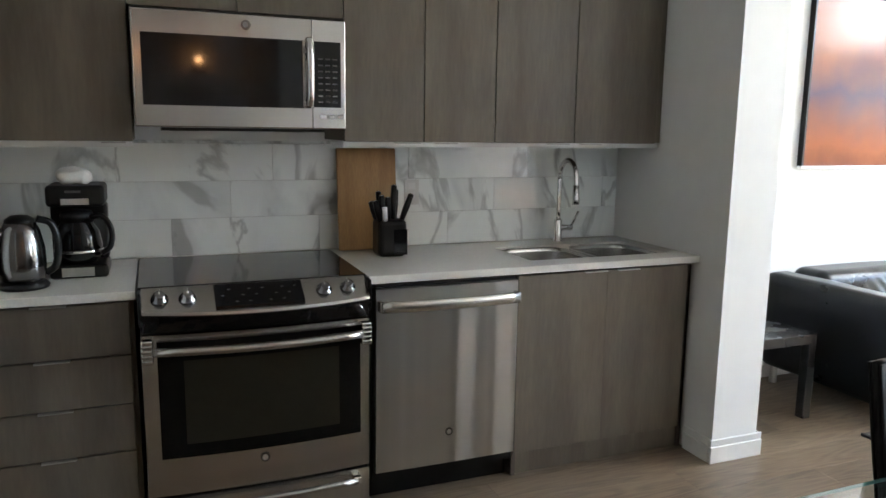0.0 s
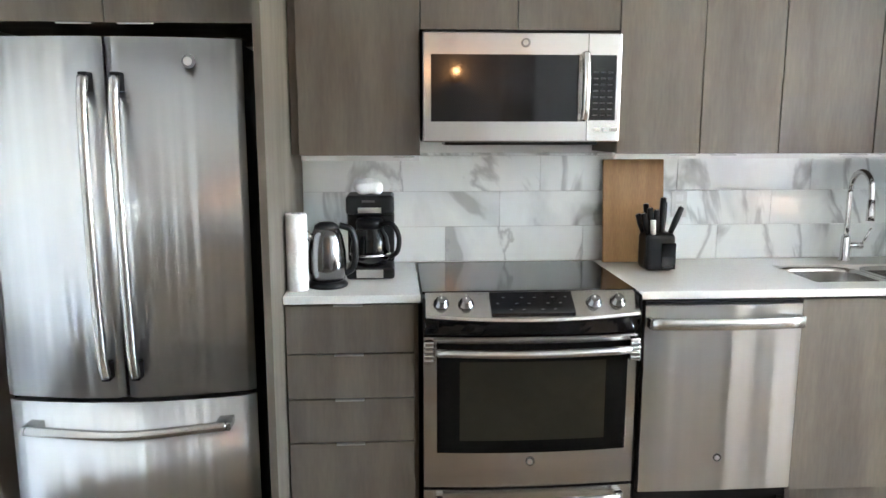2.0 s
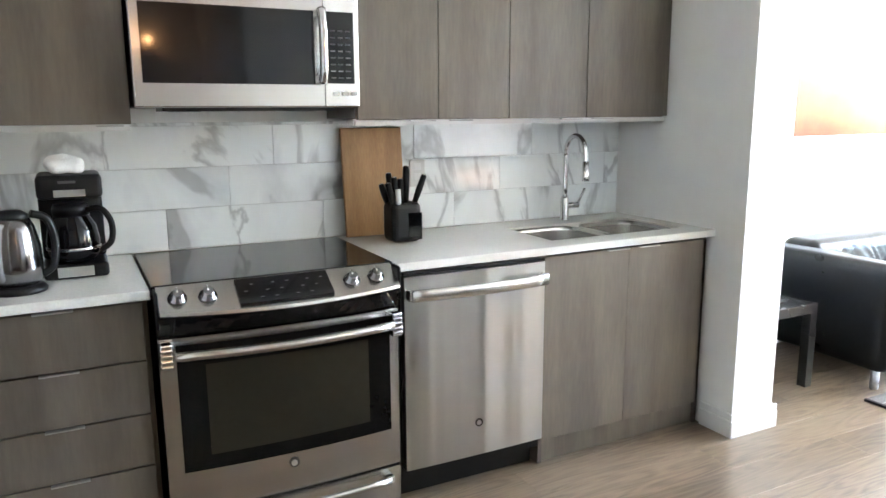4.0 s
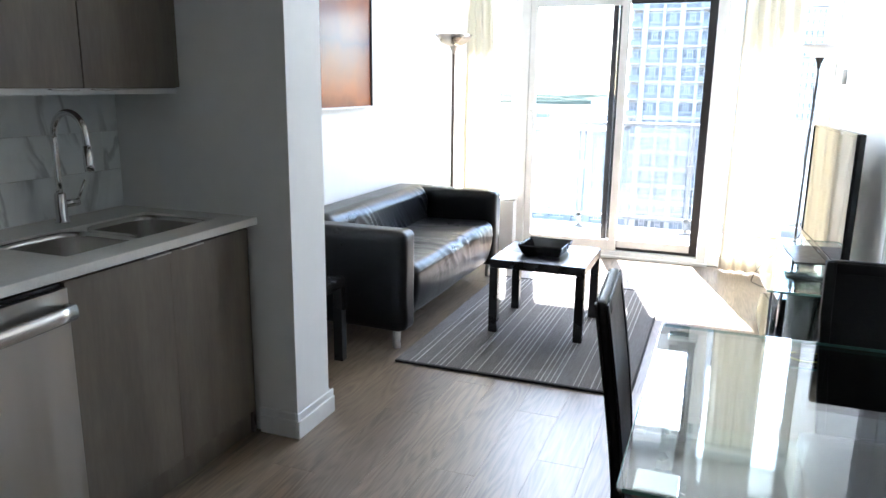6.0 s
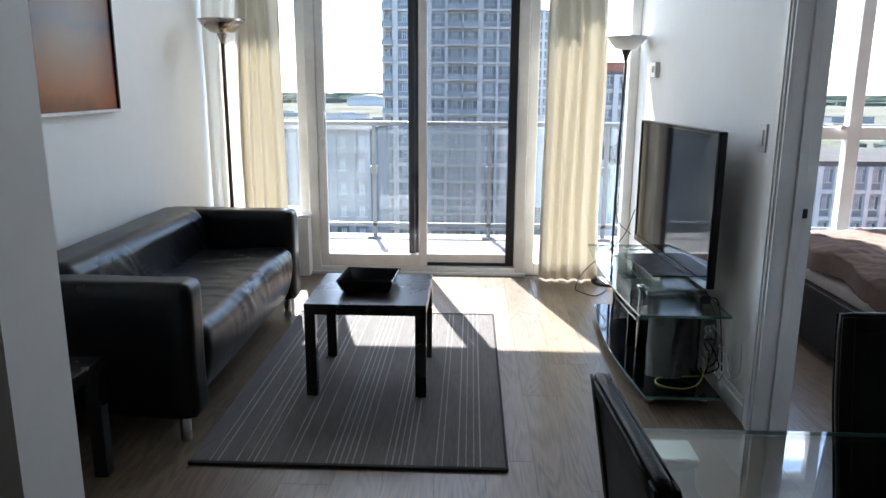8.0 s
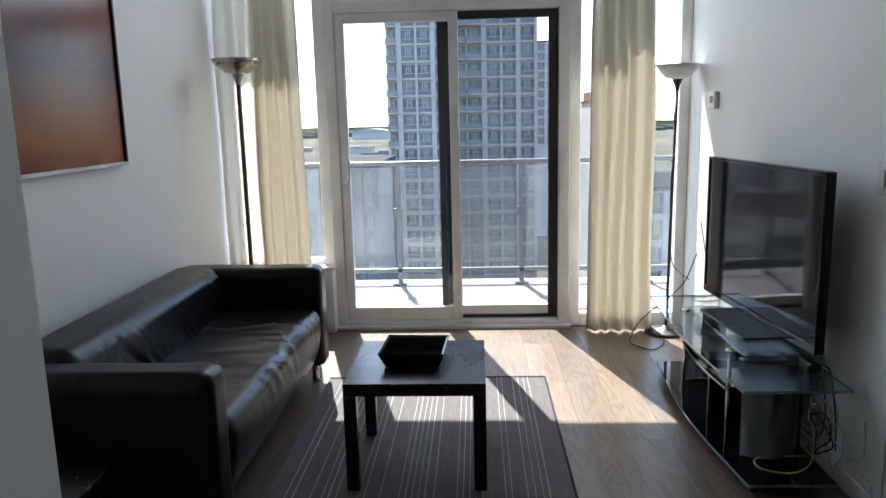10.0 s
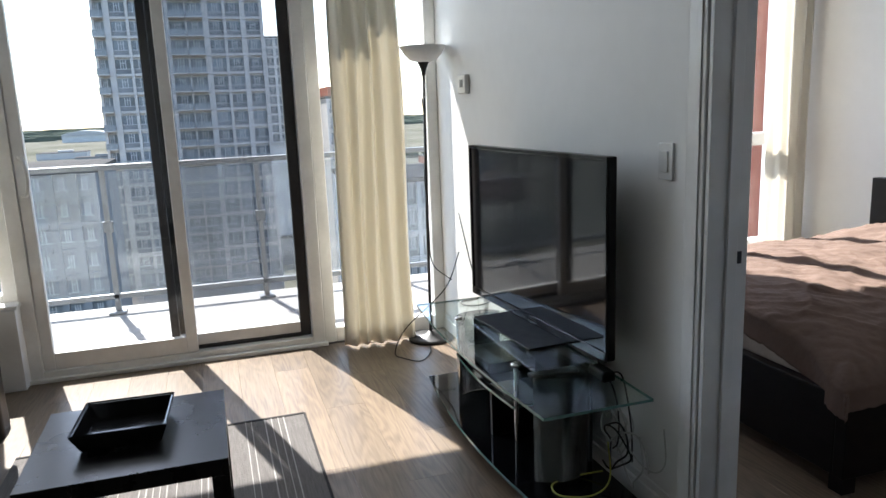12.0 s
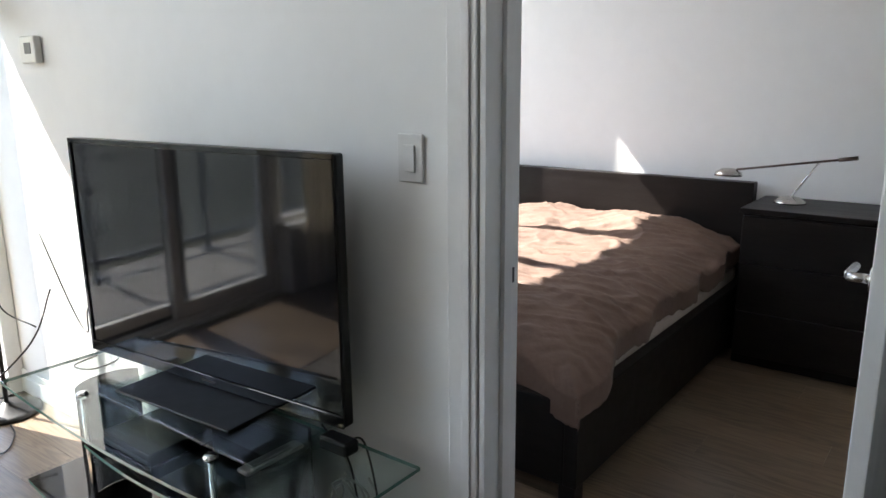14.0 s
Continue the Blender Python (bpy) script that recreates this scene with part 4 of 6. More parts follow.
bm = tube(bmesh.new(), [(RX0 + 0.045 + i * 0.07, 2.372 - 0.018 * (1 - ((i - 5) / 5) ** 2), 0.722 - 0.006 * (1 - ((i - 5) / 5) ** 2)) for i in range(11)], 0.015, 14)
part("handle", bm, "steel", od, "bowed steel bar handle")
for x in (RX0 + 0.022, RX1 - 0.024):
    bm = B(x - 0.019, x + 0.019, 2.385, 2.428, 0.675, 0.760, 0.006)
    for k in range(4):
        box(bm, x - 0.018, x + 0.018, 2.380, 2.388, 0.683 + 0.017 * k, 0.692 + 0.017 * k, 0.002, 1)
    part("handle_mount", bm, "chrome", od)
part("vent_slot", B(0.02, 0.14, 2.424, 2.428, 0.752, 0.757), "grey_mark", od)
part("vent_slot", B(0.21, 0.33, 2.424, 2.428, 0.752, 0.757), "grey_mark", od)
badge(0.195, 2.4205, 0.285, 0.017, od)
dr = part("bottom_drawer", bowed([(2.452, 0.178, 0), (2.452, 0.035, 0), (2.430, 0.035, 0.35), (2.430, 0.178, 0.35)], RX0 + 0.004, RX1 - 0.004), "steel", r)
part("handle", tube(bmesh.new(), [(RX0 + 0.06 + i * 0.067, 2.385 - 0.015 * (1 - ((i - 5) / 5) ** 2), 0.150) for i in range(11)], 0.012, 12), "steel", dr)
for x in (RX0 + 0.06, RX1 - 0.06):
    part("handle_mount", B(x - 0.014, x + 0.014, 2.385, 2.428, 0.135, 0.165, 0.004), "chrome", dr)
for x in (RX0 + 0.05, RX1 - 0.05):
    part("foot", lathe(bmesh.new(), [(0.02, 0.0), (0.02, 0.03)], x, 2.55, 12), "black_plastic", r)

# dishwasher
d = thing("dishwasher", (0.91, 2.75, 0), "stainless steel dishwasher with bar handle", "dishwasher")
part("tub", B(0.606, 1.214, 2.475, NORTH - 0.01, 0.09, 0.875), "black_plastic", d)
fr = part("front", bowed([(2.474, 0.866, 0), (2.474, 0.138, 0), (2.440, 0.138, 0.2), (2.440, 0.866, 0.2)], 0.614, 1.208, bow=0.012), "streaked_steel", d)
bm = tube(bmesh.new(), [(0.628 + i * 0.0566, 2.402 - 0.020 * (1 - ((i - 5) / 5) ** 2), 0.0) for i in range(11)], 0.012, 14)
for v in bm.verts:
    v.co.z = 0.805 + v.co.z * 1.9
part("handle", bm, "steel", fr, "flat bowed steel bar handle")
for x in (0.628, 1.194):
    part("handle_mount", B(x - 0.010, x + 0.010, 2.400, 2.440, 0.784, 0.826, 0.006), "steel", fr)
badge(0.915, 2.4385, 0.27, 0.016, fr)
part("toe_kick", B(0.606, 1.214, 2.53, 2.545, 0.0, 0.09), "black_plastic", d)
part("control_strip", B(0.62, 1.20, 2.455, 2.474, 0.868, 0.879, 0.002), "black_plastic", d)

# fridge
f = thing("fridge", (-1.19, 2.75, 0), "stainless steel french door fridge with bottom freezer", "fridge")
part("body", B(-1.605, -0.790, 2.375, NORTH - 0.02, 0.03, 1.775, 0.004), "black_plastic", f)


def fridge_door(name, x0, x1, z0, z1):
    bm = bmesh.new()
    cols, n = [], 16
    for i in range(n + 1):
        x = x0 + (x1 - x0) * i / n
        y = 2.298 + 0.055 * ((x + 1.195) / 0.42) ** 2
        e = 0.010 if i in (0, n) else 0.0
        cols.append([bm.verts.new((x, y + e, z0)), bm.verts.new((x, y + e, z1)), bm.verts.new((x, 2.370, z1)), bm.verts.new((x, 2.370, z0))])
    for a, b in zip(cols, cols[1:]):
        for k in range(4):
            bm.faces.new((a[k], b[k], b[(k + 1) % 4], a[(k + 1) % 4])).smooth = False
    bm.faces.new(cols[0])
    bm.faces.new(cols[-1][::-1])
    bmesh.ops.recalc_face_normals(bm, faces=bm.faces)
    for fc in bm.faces:
        if abs(fc.normal.y) > 0.8 and fc.calc_center_median().y < 2.366:
            fc.smooth = True
    return part(name, bm, "wavy_steel", f)


for x0, x1, hx in ((-1.610, -1.200, -1.245), (-1.192, -0.782, -1.150)):
    dd = fridge_door("door", x0, x1, 0.612, 1.785)
    pts = smooth_path([(hx, 2.255, 0.70), (hx, 2.235, 0.80), (hx, 2.222, 1.18), (hx, 2.235, 1.56), (hx, 2.255, 1.66)], 6)
    part("handle", tube(bmesh.new(), pts, 0.017, 14), "steel", dd, "long bowed bar handle")
    for z in (0.715, 1.645):
        part("handle_mount", B(hx - 0.014, hx + 0.014, 2.250, 2.300, z - 0.03, z + 0.03, 0.004), "black_plastic", dd)
    if x0 > -1.3:
        badge(-0.940, 2.3165, 1.712, 0.022, dd)
fz = fridge_door("freezer_drawer", -1.610, -0.782, 0.06, 0.595)
pts = smooth_path([(-1.52, 2.272, 0.515), (-1.45, 2.255, 0.515), (-1.196, 2.232, 0.505), (-0.94, 2.255, 0.515), (-0.87, 2.272, 0.515)], 6)
part("handle", tube(bmesh.new(), pts, 0.017, 14), "steel", fz, "bowed bar handle")
for x in (-1.51, -0.88):
    part("handle_mount", B(x - 0.025, x + 0.025, 2.262, 2.345, 0.500, 0.530, 0.004), "steel", fz)
for x in (-1.58, -0.815):
    part("hinge_cover", B(x - 0.03, x + 0.03, 2.375, 2.46, 1.776, 1.793, 0.005), "black_plastic", f)
part("toe_grille", B(-1.60, -0.79, 2.39, 2.41, 0.0, 0.055), "black_plastic", f)

# microwave
mw = thing("microwave", (0.195, 2.9, 1.45), "stainless steel over-the-range microwave with black glass door", "microwave")
part("body", B(-0.184, 0.575, 2.752, NORTH - 0.004, 1.452, 1.868, 0.003), "black_plastic", mw)
fr = part("front", B(-0.186, 0.577, 2.722, 2.750, 1.452, 1.862, 0.005), "front_steel", mw)
part("door_gap", B(0.4455, 0.4475, 2.7212, 2.7225, 1.456, 1.858), "gasket", fr)
part("door_glass", bowed([(2.7205, 1.780, 0.0), (2.7205, 1.535, 0.0), (2.7165, 1.530, 0.0), (2.7165, 1.780, 0.0)], -0.155, 0.410, bow=0.0), "black_gloss", fr, "black glass window")
part("control_pad", B(0.452, 0.556, 2.7165, 2.7205, 1.535, 1.780, 0.001), "black_gloss", fr)
bm = bmesh.new()
for i in range(3):
    for j in range(8):
        box(bm, 0.468 + 0.028 * i, 0.486 + 0.028 * i, 2.7152, 2.7162, 1.552 + 0.023 * j, 1.557 + 0.023 * j)
part("keypad_marks", bm, "grey_mark", fr)
bm = tube(bmesh.new(), smooth_path([(0.430, 2.690, 1.535), (0.430, 2.676, 1.58), (0.430, 2.672, 1.66), (0.430, 2.676, 1.735), (0.430, 2.690, 1.785)], 5), 0.016, 14)
part("handle", bm, "chrome", fr, "vertical steel bar handle")
for z in (1.548, 1.772):
    part("handle_mount", B(0.418, 0.442, 2.690, 2.722, z - 0.012, z + 0.012, 0.003), "chrome", fr)
for i in range(3):
    part("button", B(0.475 + 0.034 * i, 0.500 + 0.034 * i, 2.716, 2.7225, 1.492, 1.507, 0.003), "white_plastic", fr)
badge(0.205, 2.7215, 1.824, 0.017, fr)
part("vent_grille", B(-0.10, 0.50, 2.76, 2.95, 1.440, 1.4515), "black_plastic", mw)
for x in (-0.02, 0.38):
    part("task_light", B(x - 0.05, x + 0.05, 2.80, 2.86, 1.4385, 1.4405), "grey_mark", mw)

# on the worktop
p = thing("paper_towel_roll", (-0.655, 2.56, 0.915), "white paper towel roll standing on the worktop", "paper towel")
part("roll", lathe(bmesh.new(), [(0.018, 0.915), (0.036, 0.916), (0.039, 0.92), (0.039, 1.195), (0.036, 1.199), (0.018, 1.199)], -0.655, 2.56), "paper", p)
part("core", lathe(bmesh.new(), [(0.017, 0.916), (0.017, 1.2005), (0.013, 1.2005), (0.013, 1.1)], -0.655, 2.56), "grey_mark", p)

k = thing("electric_kettle", (-0.553, 2.63, 0.915), "polished steel electric kettle with black handle", "kettle")
part("base", lathe(bmesh.new(), [(0.0, 0.915), (0.075, 0.915), (0.078, 0.925), (0.066, 0.938), (0.0, 0.938)], -0.553, 2.63), "black_plastic", k)
part("jug", lathe(bmesh.new(), [(0.055, 0.939), (0.066, 0.945), (0.072, 0.99), (0.070, 1.05), (0.058, 1.11), (0.046, 1.135), (0.0, 1.135)], -0.553, 2.63), "dark_chrome", k, "polished steel body")
part("lid", lathe(bmesh.new(), [(0.047, 1.130), (0.044, 1.146), (0.026, 1.158), (0.0, 1.160)], -0.553, 2.63), "black_plastic", k)
part("handle", tube(bmesh.new(), smooth_path([(-0.505, 2.64, 1.145), (-0.463, 2.65, 1.125), (-0.447, 2.652, 1.06), (-0.456, 2.65, 0.985), (-0.488, 2.645, 0.958)], 6), 0.012, 10), "black_plastic", k)
part("spout", tube(bmesh.new(), [(-0.600, 2.62, 1.09), (-0.630, 2.612, 1.125)], 0.012, 10, radii=[0.018, 0.010]), "chrome", k)

c = thing("coffee_maker", (-0.395, 2.82, 0.915), "black drip coffee maker with glass carafe", "coffee maker")
part("base", B(-0.490, -0.300, 2.735, 2.945, 0.915, 0.962, 0.012, seg=3), "black_plastic", c)
part("tower", B(-0.490, -0.300, 2.865, 2.945, 0.9625, 1.17, 0.012, seg=3), "black_plastic", c)
part("brew_head", B(-0.488, -0.300, 2.740, 2.945, 1.1705, 1.246, 0.014, seg=3), "black_plastic", c)
part("steel_band", B(-0.440, -0.350, 2.7365, 2.7395, 1.178, 1.200), "chrome", c)
part("switch_panel", B(-0.450, -0.345, 2.7315, 2.7345, 0.922, 0.955), "chrome", c)
part("maker_mark", B(-0.425, -0.375, 2.7375, 2.7395, 1.220, 1.228), "grey_mark", c)
car = part("carafe", lathe(bmesh.new(), [(0.0, 0.966), (0.060, 0.966), (0.076, 0.99), (0.080, 1.03), (0.072, 1.08), (0.052, 1.115), (0.050, 1.13)], -0.397, 2.80), "black_gloss", c)
part("carafe_collar", lathe(bmesh.new(), [(0.054, 1.112), (0.056, 1.135), (0.050, 1.150), (0.0, 1.152)], -0.397, 2.80), "black_plastic", car)
part("steel_ring", lathe(bmesh.new(), [(0.0795, 1.005), (0.0815, 1.007), (0.0815, 1.013), (0.0795, 1.015)], -0.397, 2.80), "chrome", car)
part("carafe_handle", tube(bmesh.new(), smooth_path([(-0.352, 2.775, 1.13), (-0.310, 2.745, 1.135), (-0.283, 2.735, 1.09), (-0.287, 2.738, 1.03), (-0.318, 2.755, 1.0)], 6), 0.010, 10), "black_plastic", car)
bm = softbox(bmesh.new(), -0.455, -0.345, 2.79, 2.90, 1.247, 1.298, 0.025, 8, 0.018, 22, 3.0)
tagged(part("coffee_filter", bm, "paper"), "crumpled white coffee filter pack on the coffee maker", "coffee filter")

b = thing("cutting_board", (0.76, 3.06, 0.915), "bamboo cutting board leaning on the marble backsplash", "cutting board")
bm = B(0.622, 0.895, -0.010, 0.010, 0.0, 0.455, 0.004)
bmesh.ops.rotate(bm, cent=(0, 0, 0), matrix=Matrix.Rotation(radians(-6), 3, "X"), verts=bm.verts)
bmesh.ops.translate(bm, vec=(0, 3.045, 0.917), verts=bm.verts)
part("board", bm, "bamboo", b)

kb = thing("knife_block", (0.80, 2.90, 0.915), "black knife block full of black-handled knives", "knife block")
bm = B(0.742, 0.868, 2.82, 2.94, 0.9155, 1.075, 0.022, seg=3)
part("block", bm, "black_plastic", kb)
part("front_plate", B(0.806, 0.866, 2.8165, 2.819, 0.925, 1.035, 0.001, seg=1), "black_gloss", kb)
part("maker_mark", B(0.815, 0.855, 2.8150, 2.8163, 0.932, 0.938), "grey_mark", kb)
for i, (x, y, tx, ty, h) in enumerate(((0.735, 2.85, -0.25, 0.0, 0.09), (0.762, 2.87, -0.12, -0.1, 0.11), (0.786, 2.86, -0.03, 0.0, 0.10), (0.815, 2.87, 0.05, 0.05, 0.15),
                                       (0.835, 2.90, 0.08, 0.1, 0.13), (0.860, 2.86, 0.38, -0.05, 0.12), (0.77, 2.92, -0.1, 0.1, 0.12), (0.74, 2.92, -0.3, 0.1, 0.08))):
    ax = Vector((tx, ty, 1)).normalized()
    p0 = Vector((0.805 + (x - 0.80) * 0.78, y, 1.068))
    kn = part("knife_handle", tube(bmesh.new(), [p0, p0 + ax * h * 0.5, p0 + ax * h], 0.012, 8, radii=[0.011, 0.014, 0.012]), "black_plastic", kb)
    part("steel_cap", tube(bmesh.new(), [p0 + ax * h, p0 + ax * (h + 0.004)], 0.008, 8), "chrome", kn)
part("scissor_tip", tube(bmesh.new(), [(0.772, 2.835, 1.07), (0.768, 2.832, 1.13)], 0.011, 8), "white_plastic", kb)

# outlet on the backsplash
ol = thing("wall_outlet", (0.985, 3.12, 1.165), "white double wall outlet on the marble backsplash", "outlet")
cvr = part("cover_plate", B(0.950, 1.022, 3.1125, 3.1192, 1.108, 1.225, 0.002), "white_plastic", ol)
for z in (1.137, 1.180):
    part("socket", B(0.969, 1.003, 3.1105, 3.1124, z, z + 0.030, 0.001, seg=1), "trim", cvr)

# wall lamp in the hall
l = thing("wall_lamp", (0.30, HALL_S, 2.05), "small warm lit wall lamp in the hall", "lamp")
part("back_plate", B(0.24, 0.36, HALL_S + 0.001, HALL_S + 0.02, 1.95, 2.12, 0.004), "pole", l)
part("cup", lathe(bmesh.new(), [(0.015, 1.96), (0.05, 1.98), (0.055, 2.0), (0.05, 2.0), (0.02, 1.985)], 0.30, HALL_S + 0.08), "pole", l)
part("arm", tube(bmesh.new(), [(0.30, HALL_S + 0.02, 1.975), (0.30, HALL_S + 0.075, 1.975)], 0.008), "pole", l)

# ---- living area ----
# sofa
def wrinkle(p):
    """Gathered creases that run up and lean over, strong in some stretches and faint in others."""
    w = p.x + 0.55 * p.z + 0.05 * noise.noise(p * 5)
    a = 1 - abs(noise.noise(Vector((w * 9, p.z * 1.2, p.y * 1.2)))) * 3.0
    b = 1 - abs(noise.noise(Vector((w * 17 + 3, p.z * 1.8 + 5, p.y * 1.8)))) * 3.0
    fade = max(0.15, min(1.0, 0.6 + 1.6 * noise.noise(p * 2.1 + Vector((4, 1, 0)))))
    fade *= max(0.12, min(1.0, (p.z - 0.24) / 0.16))
    return (0.008 * max(0.0, a) ** 2 + 0.006 * max(0.0, b) ** 2) * fade * max(0.0, min(1.0, (0.70 - p.z) / 0.09))


def back_wrinkle(p):
    return 1.9 * wrinkle(Vector((p.x * 1.35 + 0.5 * p.z, p.y, p.z)))


s = thing("sofa", (4.08, 2.70, 0), "black leather two-seat sofa with rounded arms", "sofa")
SX0, SX1 = 3.185, 4.985
for x0, x1 in ((SX0, SX0 + 0.155), (SX1 - 0.155, SX1)):
    part("arm", softbox(bmesh.new(), x0, x1, 2.285, 3.095, 0.105, 0.668, 0.040, 16, 0.006, 4, x0), "leather", s)
part("seat_base", softbox(bmesh.new(), SX0 + 0.15, SX1 - 0.15, 2.40, 3.05, 0.105, 0.30, 0.03, 12, 0.006, 5, 2), "leather", s)
bm = softbox(bmesh.new(), SX0 + 0.157, SX1 - 0.157, 2.290, 2.93, 0.115, 0.452, 0.060, 72, 0.008, 3, 7, wrinkle)
for v in bm.verts:
    f = max(0.0, min(1.0, (v.co.z - 0.115) / 0.30))
    if v.co.y < 2.45:
        v.co.y += 0.055 * (1 - f) ** 1.2 - 0.018 * math.sin(math.pi * f)
part("seat_cushion", bm, "leather", s, "creased black leather seat")
bm = softbox(bmesh.new(), SX0 + 0.152, SX1 - 0.152, 2.83, 3.09, 0.30, 0.695, 0.075, 96, 0.004, 3, 11, back_wrinkle)
for v in bm.verts:
    v.co.y += 0.10 * max(0.0, (v.co.z - 0.45)) - 0.03
part("backrest", bm, "leather", s, "creased black leather backrest")
for x in (SX0 + 0.06, SX1 - 0.06):
    for y in (2.36, 3.03):
        part("leg", lathe(bmesh.new(), [(0.020, 0.0), (0.022, 0.004), (0.022, 0.11), (0.018, 0.112)], x, y, 16), "sofa_leg", s, "short steel leg")


def lack_table(name, x0, x1, y0, y1, h, label):
    t = thing(name, ((x0 + x1) / 2, (y0 + y1) / 2, 0), label, "table")
    base = 0.012 if name == "coffee_table" else 0.0
    part("tabletop", B(x0, x1, y0, y1, h - 0.05, h, 0.002), "black_table", t)
    for lx in (x0, x1 - 0.05):
        for ly in (y0, y1 - 0.05):
            part("leg", B(lx, lx + 0.05, ly, ly + 0.05, base, h - 0.0505, 0.002), "black_table", t)
    return t


lack_table("coffee_table", 3.665, 4.215, 1.412, 1.962, 0.452, "square black lacquered coffee table on the rug")
lack_table("side_table", 2.44, 2.99, 2.535, 3.085, 0.452, "square black side table beside the sofa")

# tray on the coffee table
tr = thing("tray", (3.97, 1.71, 0.452), "deep square black ceramic tray with flared rim", "tray")
bm = bmesh.new()


def tray_ring(h, z, cx=3.965, cy=1.705):
    ang = radians(-3)
    return [bm.verts.new((cx + math.cos(ang) * a * h - math.sin(ang) * b * h, cy + math.sin(ang) * a * h + math.cos(ang) * b * h, z))
            for a, b in ((-1, -1), (1, -1), (1, 1), (-1, 1))]


rings = [tray_ring(h, z) for h, z in ((0.110, 0.4525), (0.134, 0.510), (0.134, 0.516), (0.126, 0.514), (0.106, 0.463))]
for a, b2 in zip(rings, rings[1:]):
    for i in range(4):
        bm.faces.new((a[i], a[(i + 1) % 4], b2[(i + 1) % 4], b2[i]))
bm.faces.new(rings[0][::-1])
bm.faces.new(rings[-1])
bmesh.ops.recalc_face_normals(bm, faces=bm.faces)
bmesh.ops.bevel(bm, geom=bm.edges[:], offset=0.004, segments=2, affect="EDGES")
part("dish", bm, "ceramic", tr)

# rug with thin pale stripes
RX, RX2, RY0, RY1 = 3.050, 4.930, 1.070, 2.280
bm = bmesh.new()
nx, ny = 60, 44
gridv = [[bm.verts.new((RX + (RX2 - RX) * i / nx, RY0 + (RY1 - RY0) * j / ny, 0.010 + 0.0015 * noise.noise((i * 0.3, j * 0.3, 0)))) for j in range(ny + 1)] for i in range(nx + 1)]
for i in range(nx):
    for j in range(ny):
        bm.faces.new((gridv[i][j], gridv[i + 1][j], gridv[i + 1][j + 1], gridv[i][j + 1]))
ret = bmesh.ops.extrude_face_region(bm, geom=bm.faces[:])
for v in ret["geom"]:
    if isinstance(v, bmesh.types.BMVert):
        v.co.z = 0.0005
bmesh.ops.recalc_face_normals(bm, faces=bm.faces)
M["rug"] = mat("grey_rug", (0.150, 0.138, 0.130), 0.95, col2=(0.115, 0.105, 0.098), scale=40, stretch=(0.3, 4, 1), fine=0.3, bump=0.5, bscale=500)
M["rug_stripe"] = mat("rug_stripe", (0.40, 0.385, 0.36), 0.95, scale=40, fine=0.25, bump=0.5, bscale=500)
M["rug_binding"] = mat("rug_binding", (0.02, 0.018, 0.018), 0.9, scale=60, fine=0.25, bump=0.3, bscale=500)
rg = thing("rug", (4.0, 1.73, 0), "flat grey rug with thin pale stripes", "rug")
part("weave", bm, "rug", rg)
stripes = (0.10, 0.125, 0.155, 0.185, 0.245, 0.27, 0.36, 0.385, 0.41, 0.435, 0.46, 0.55, 0.585, 0.61, 0.635, 0.66, 0.685, 0.76, 0.82, 0.845, 0.93, 0.96, 0.985, 1.03, 1.10, 1.13)
for k, yy in enumerate(stripes):
    w = 0.0035 if k % 3 else 0.005
    part("stripe", B(RX + 0.012, RX2 - 0.012, RY0 + yy - w / 2, RY0 + yy + w / 2, 0.0085, 0.0128), "rug_stripe", rg)
part("binding", B(RX - 0.008, RX + 0.010, RY0, RY1, 0.0003, 0.0135, 0.003), "rug_binding", rg, "dark bound edge")
part("binding", B(RX2 - 0.010, RX2 + 0.008, RY0, RY1, 0.0003, 0.0135, 0.003), "rug_binding", rg, "dark bound edge")
part("binding", B(RX, RX2, RY0 - 0.005, RY0 + 0.006, 0.0003, 0.0130, 0.003), "rug_binding", rg, "dark bound edge")

# picture on the sofa wall
M["canvas"] = bpy.data.materials.new("abstract_print")
M["canvas"].use_nodes = True
nn, ll = M["canvas"].node_tree.nodes, M["canvas"].node_tree.links
pb = nn["Principled BSDF"]
tc, sep, ns, add, rp = nn.new("ShaderNodeTexCoord"), nn.new("ShaderNodeSeparateXYZ"), nn.new("ShaderNodeTexNoise"), nn.new("ShaderNodeMath"), nn.new("ShaderNodeValToRGB")
ll.new(tc.outputs["Object"], sep.inputs[0])
ll.new(tc.outputs["Object"], ns.inputs["Vector"])
ns.inputs["Scale"].default_value, ns.inputs["Detail"].default_value = 2.2, 4
add.operation = "MULTIPLY_ADD"
add.inputs[1].default_value = 0.55
ll.new(ns.outputs["Fac"], add.inputs[0])
ll.new(sep.outputs["Z"], add.inputs[2])
el = rp.color_ramp.elements
el[0].position, el[0].color = 0.20, (0.11, 0.030, 0.018, 1)
el[1].position, el[1].color = 1.0, (0.28, 0.11, 0.060, 1)
for pos, colr in ((0.36, (0.29, 0.085, 0.034, 1)), (0.50, (0.21, 0.070, 0.045, 1)), (0.72, (0.10, 0.060, 0.085, 1))):
    el.new(pos).color = colr
ll.new(add.outputs[0], rp.inputs[0])
ll.new(rp.outputs[0], pb.inputs["Base Color"])
pb.inputs["Roughness"].default_value = 0.20
pb.inputs["Specular IOR Level"].default_value = 0.16
pic = thing("picture", (3.91, NORTH, 1.262), "large framed abstract print in dark red, orange and violet", "picture")
PX0, PX1, PZ0, PZ1 = 3.385, 4.455, 1.262, 2.262
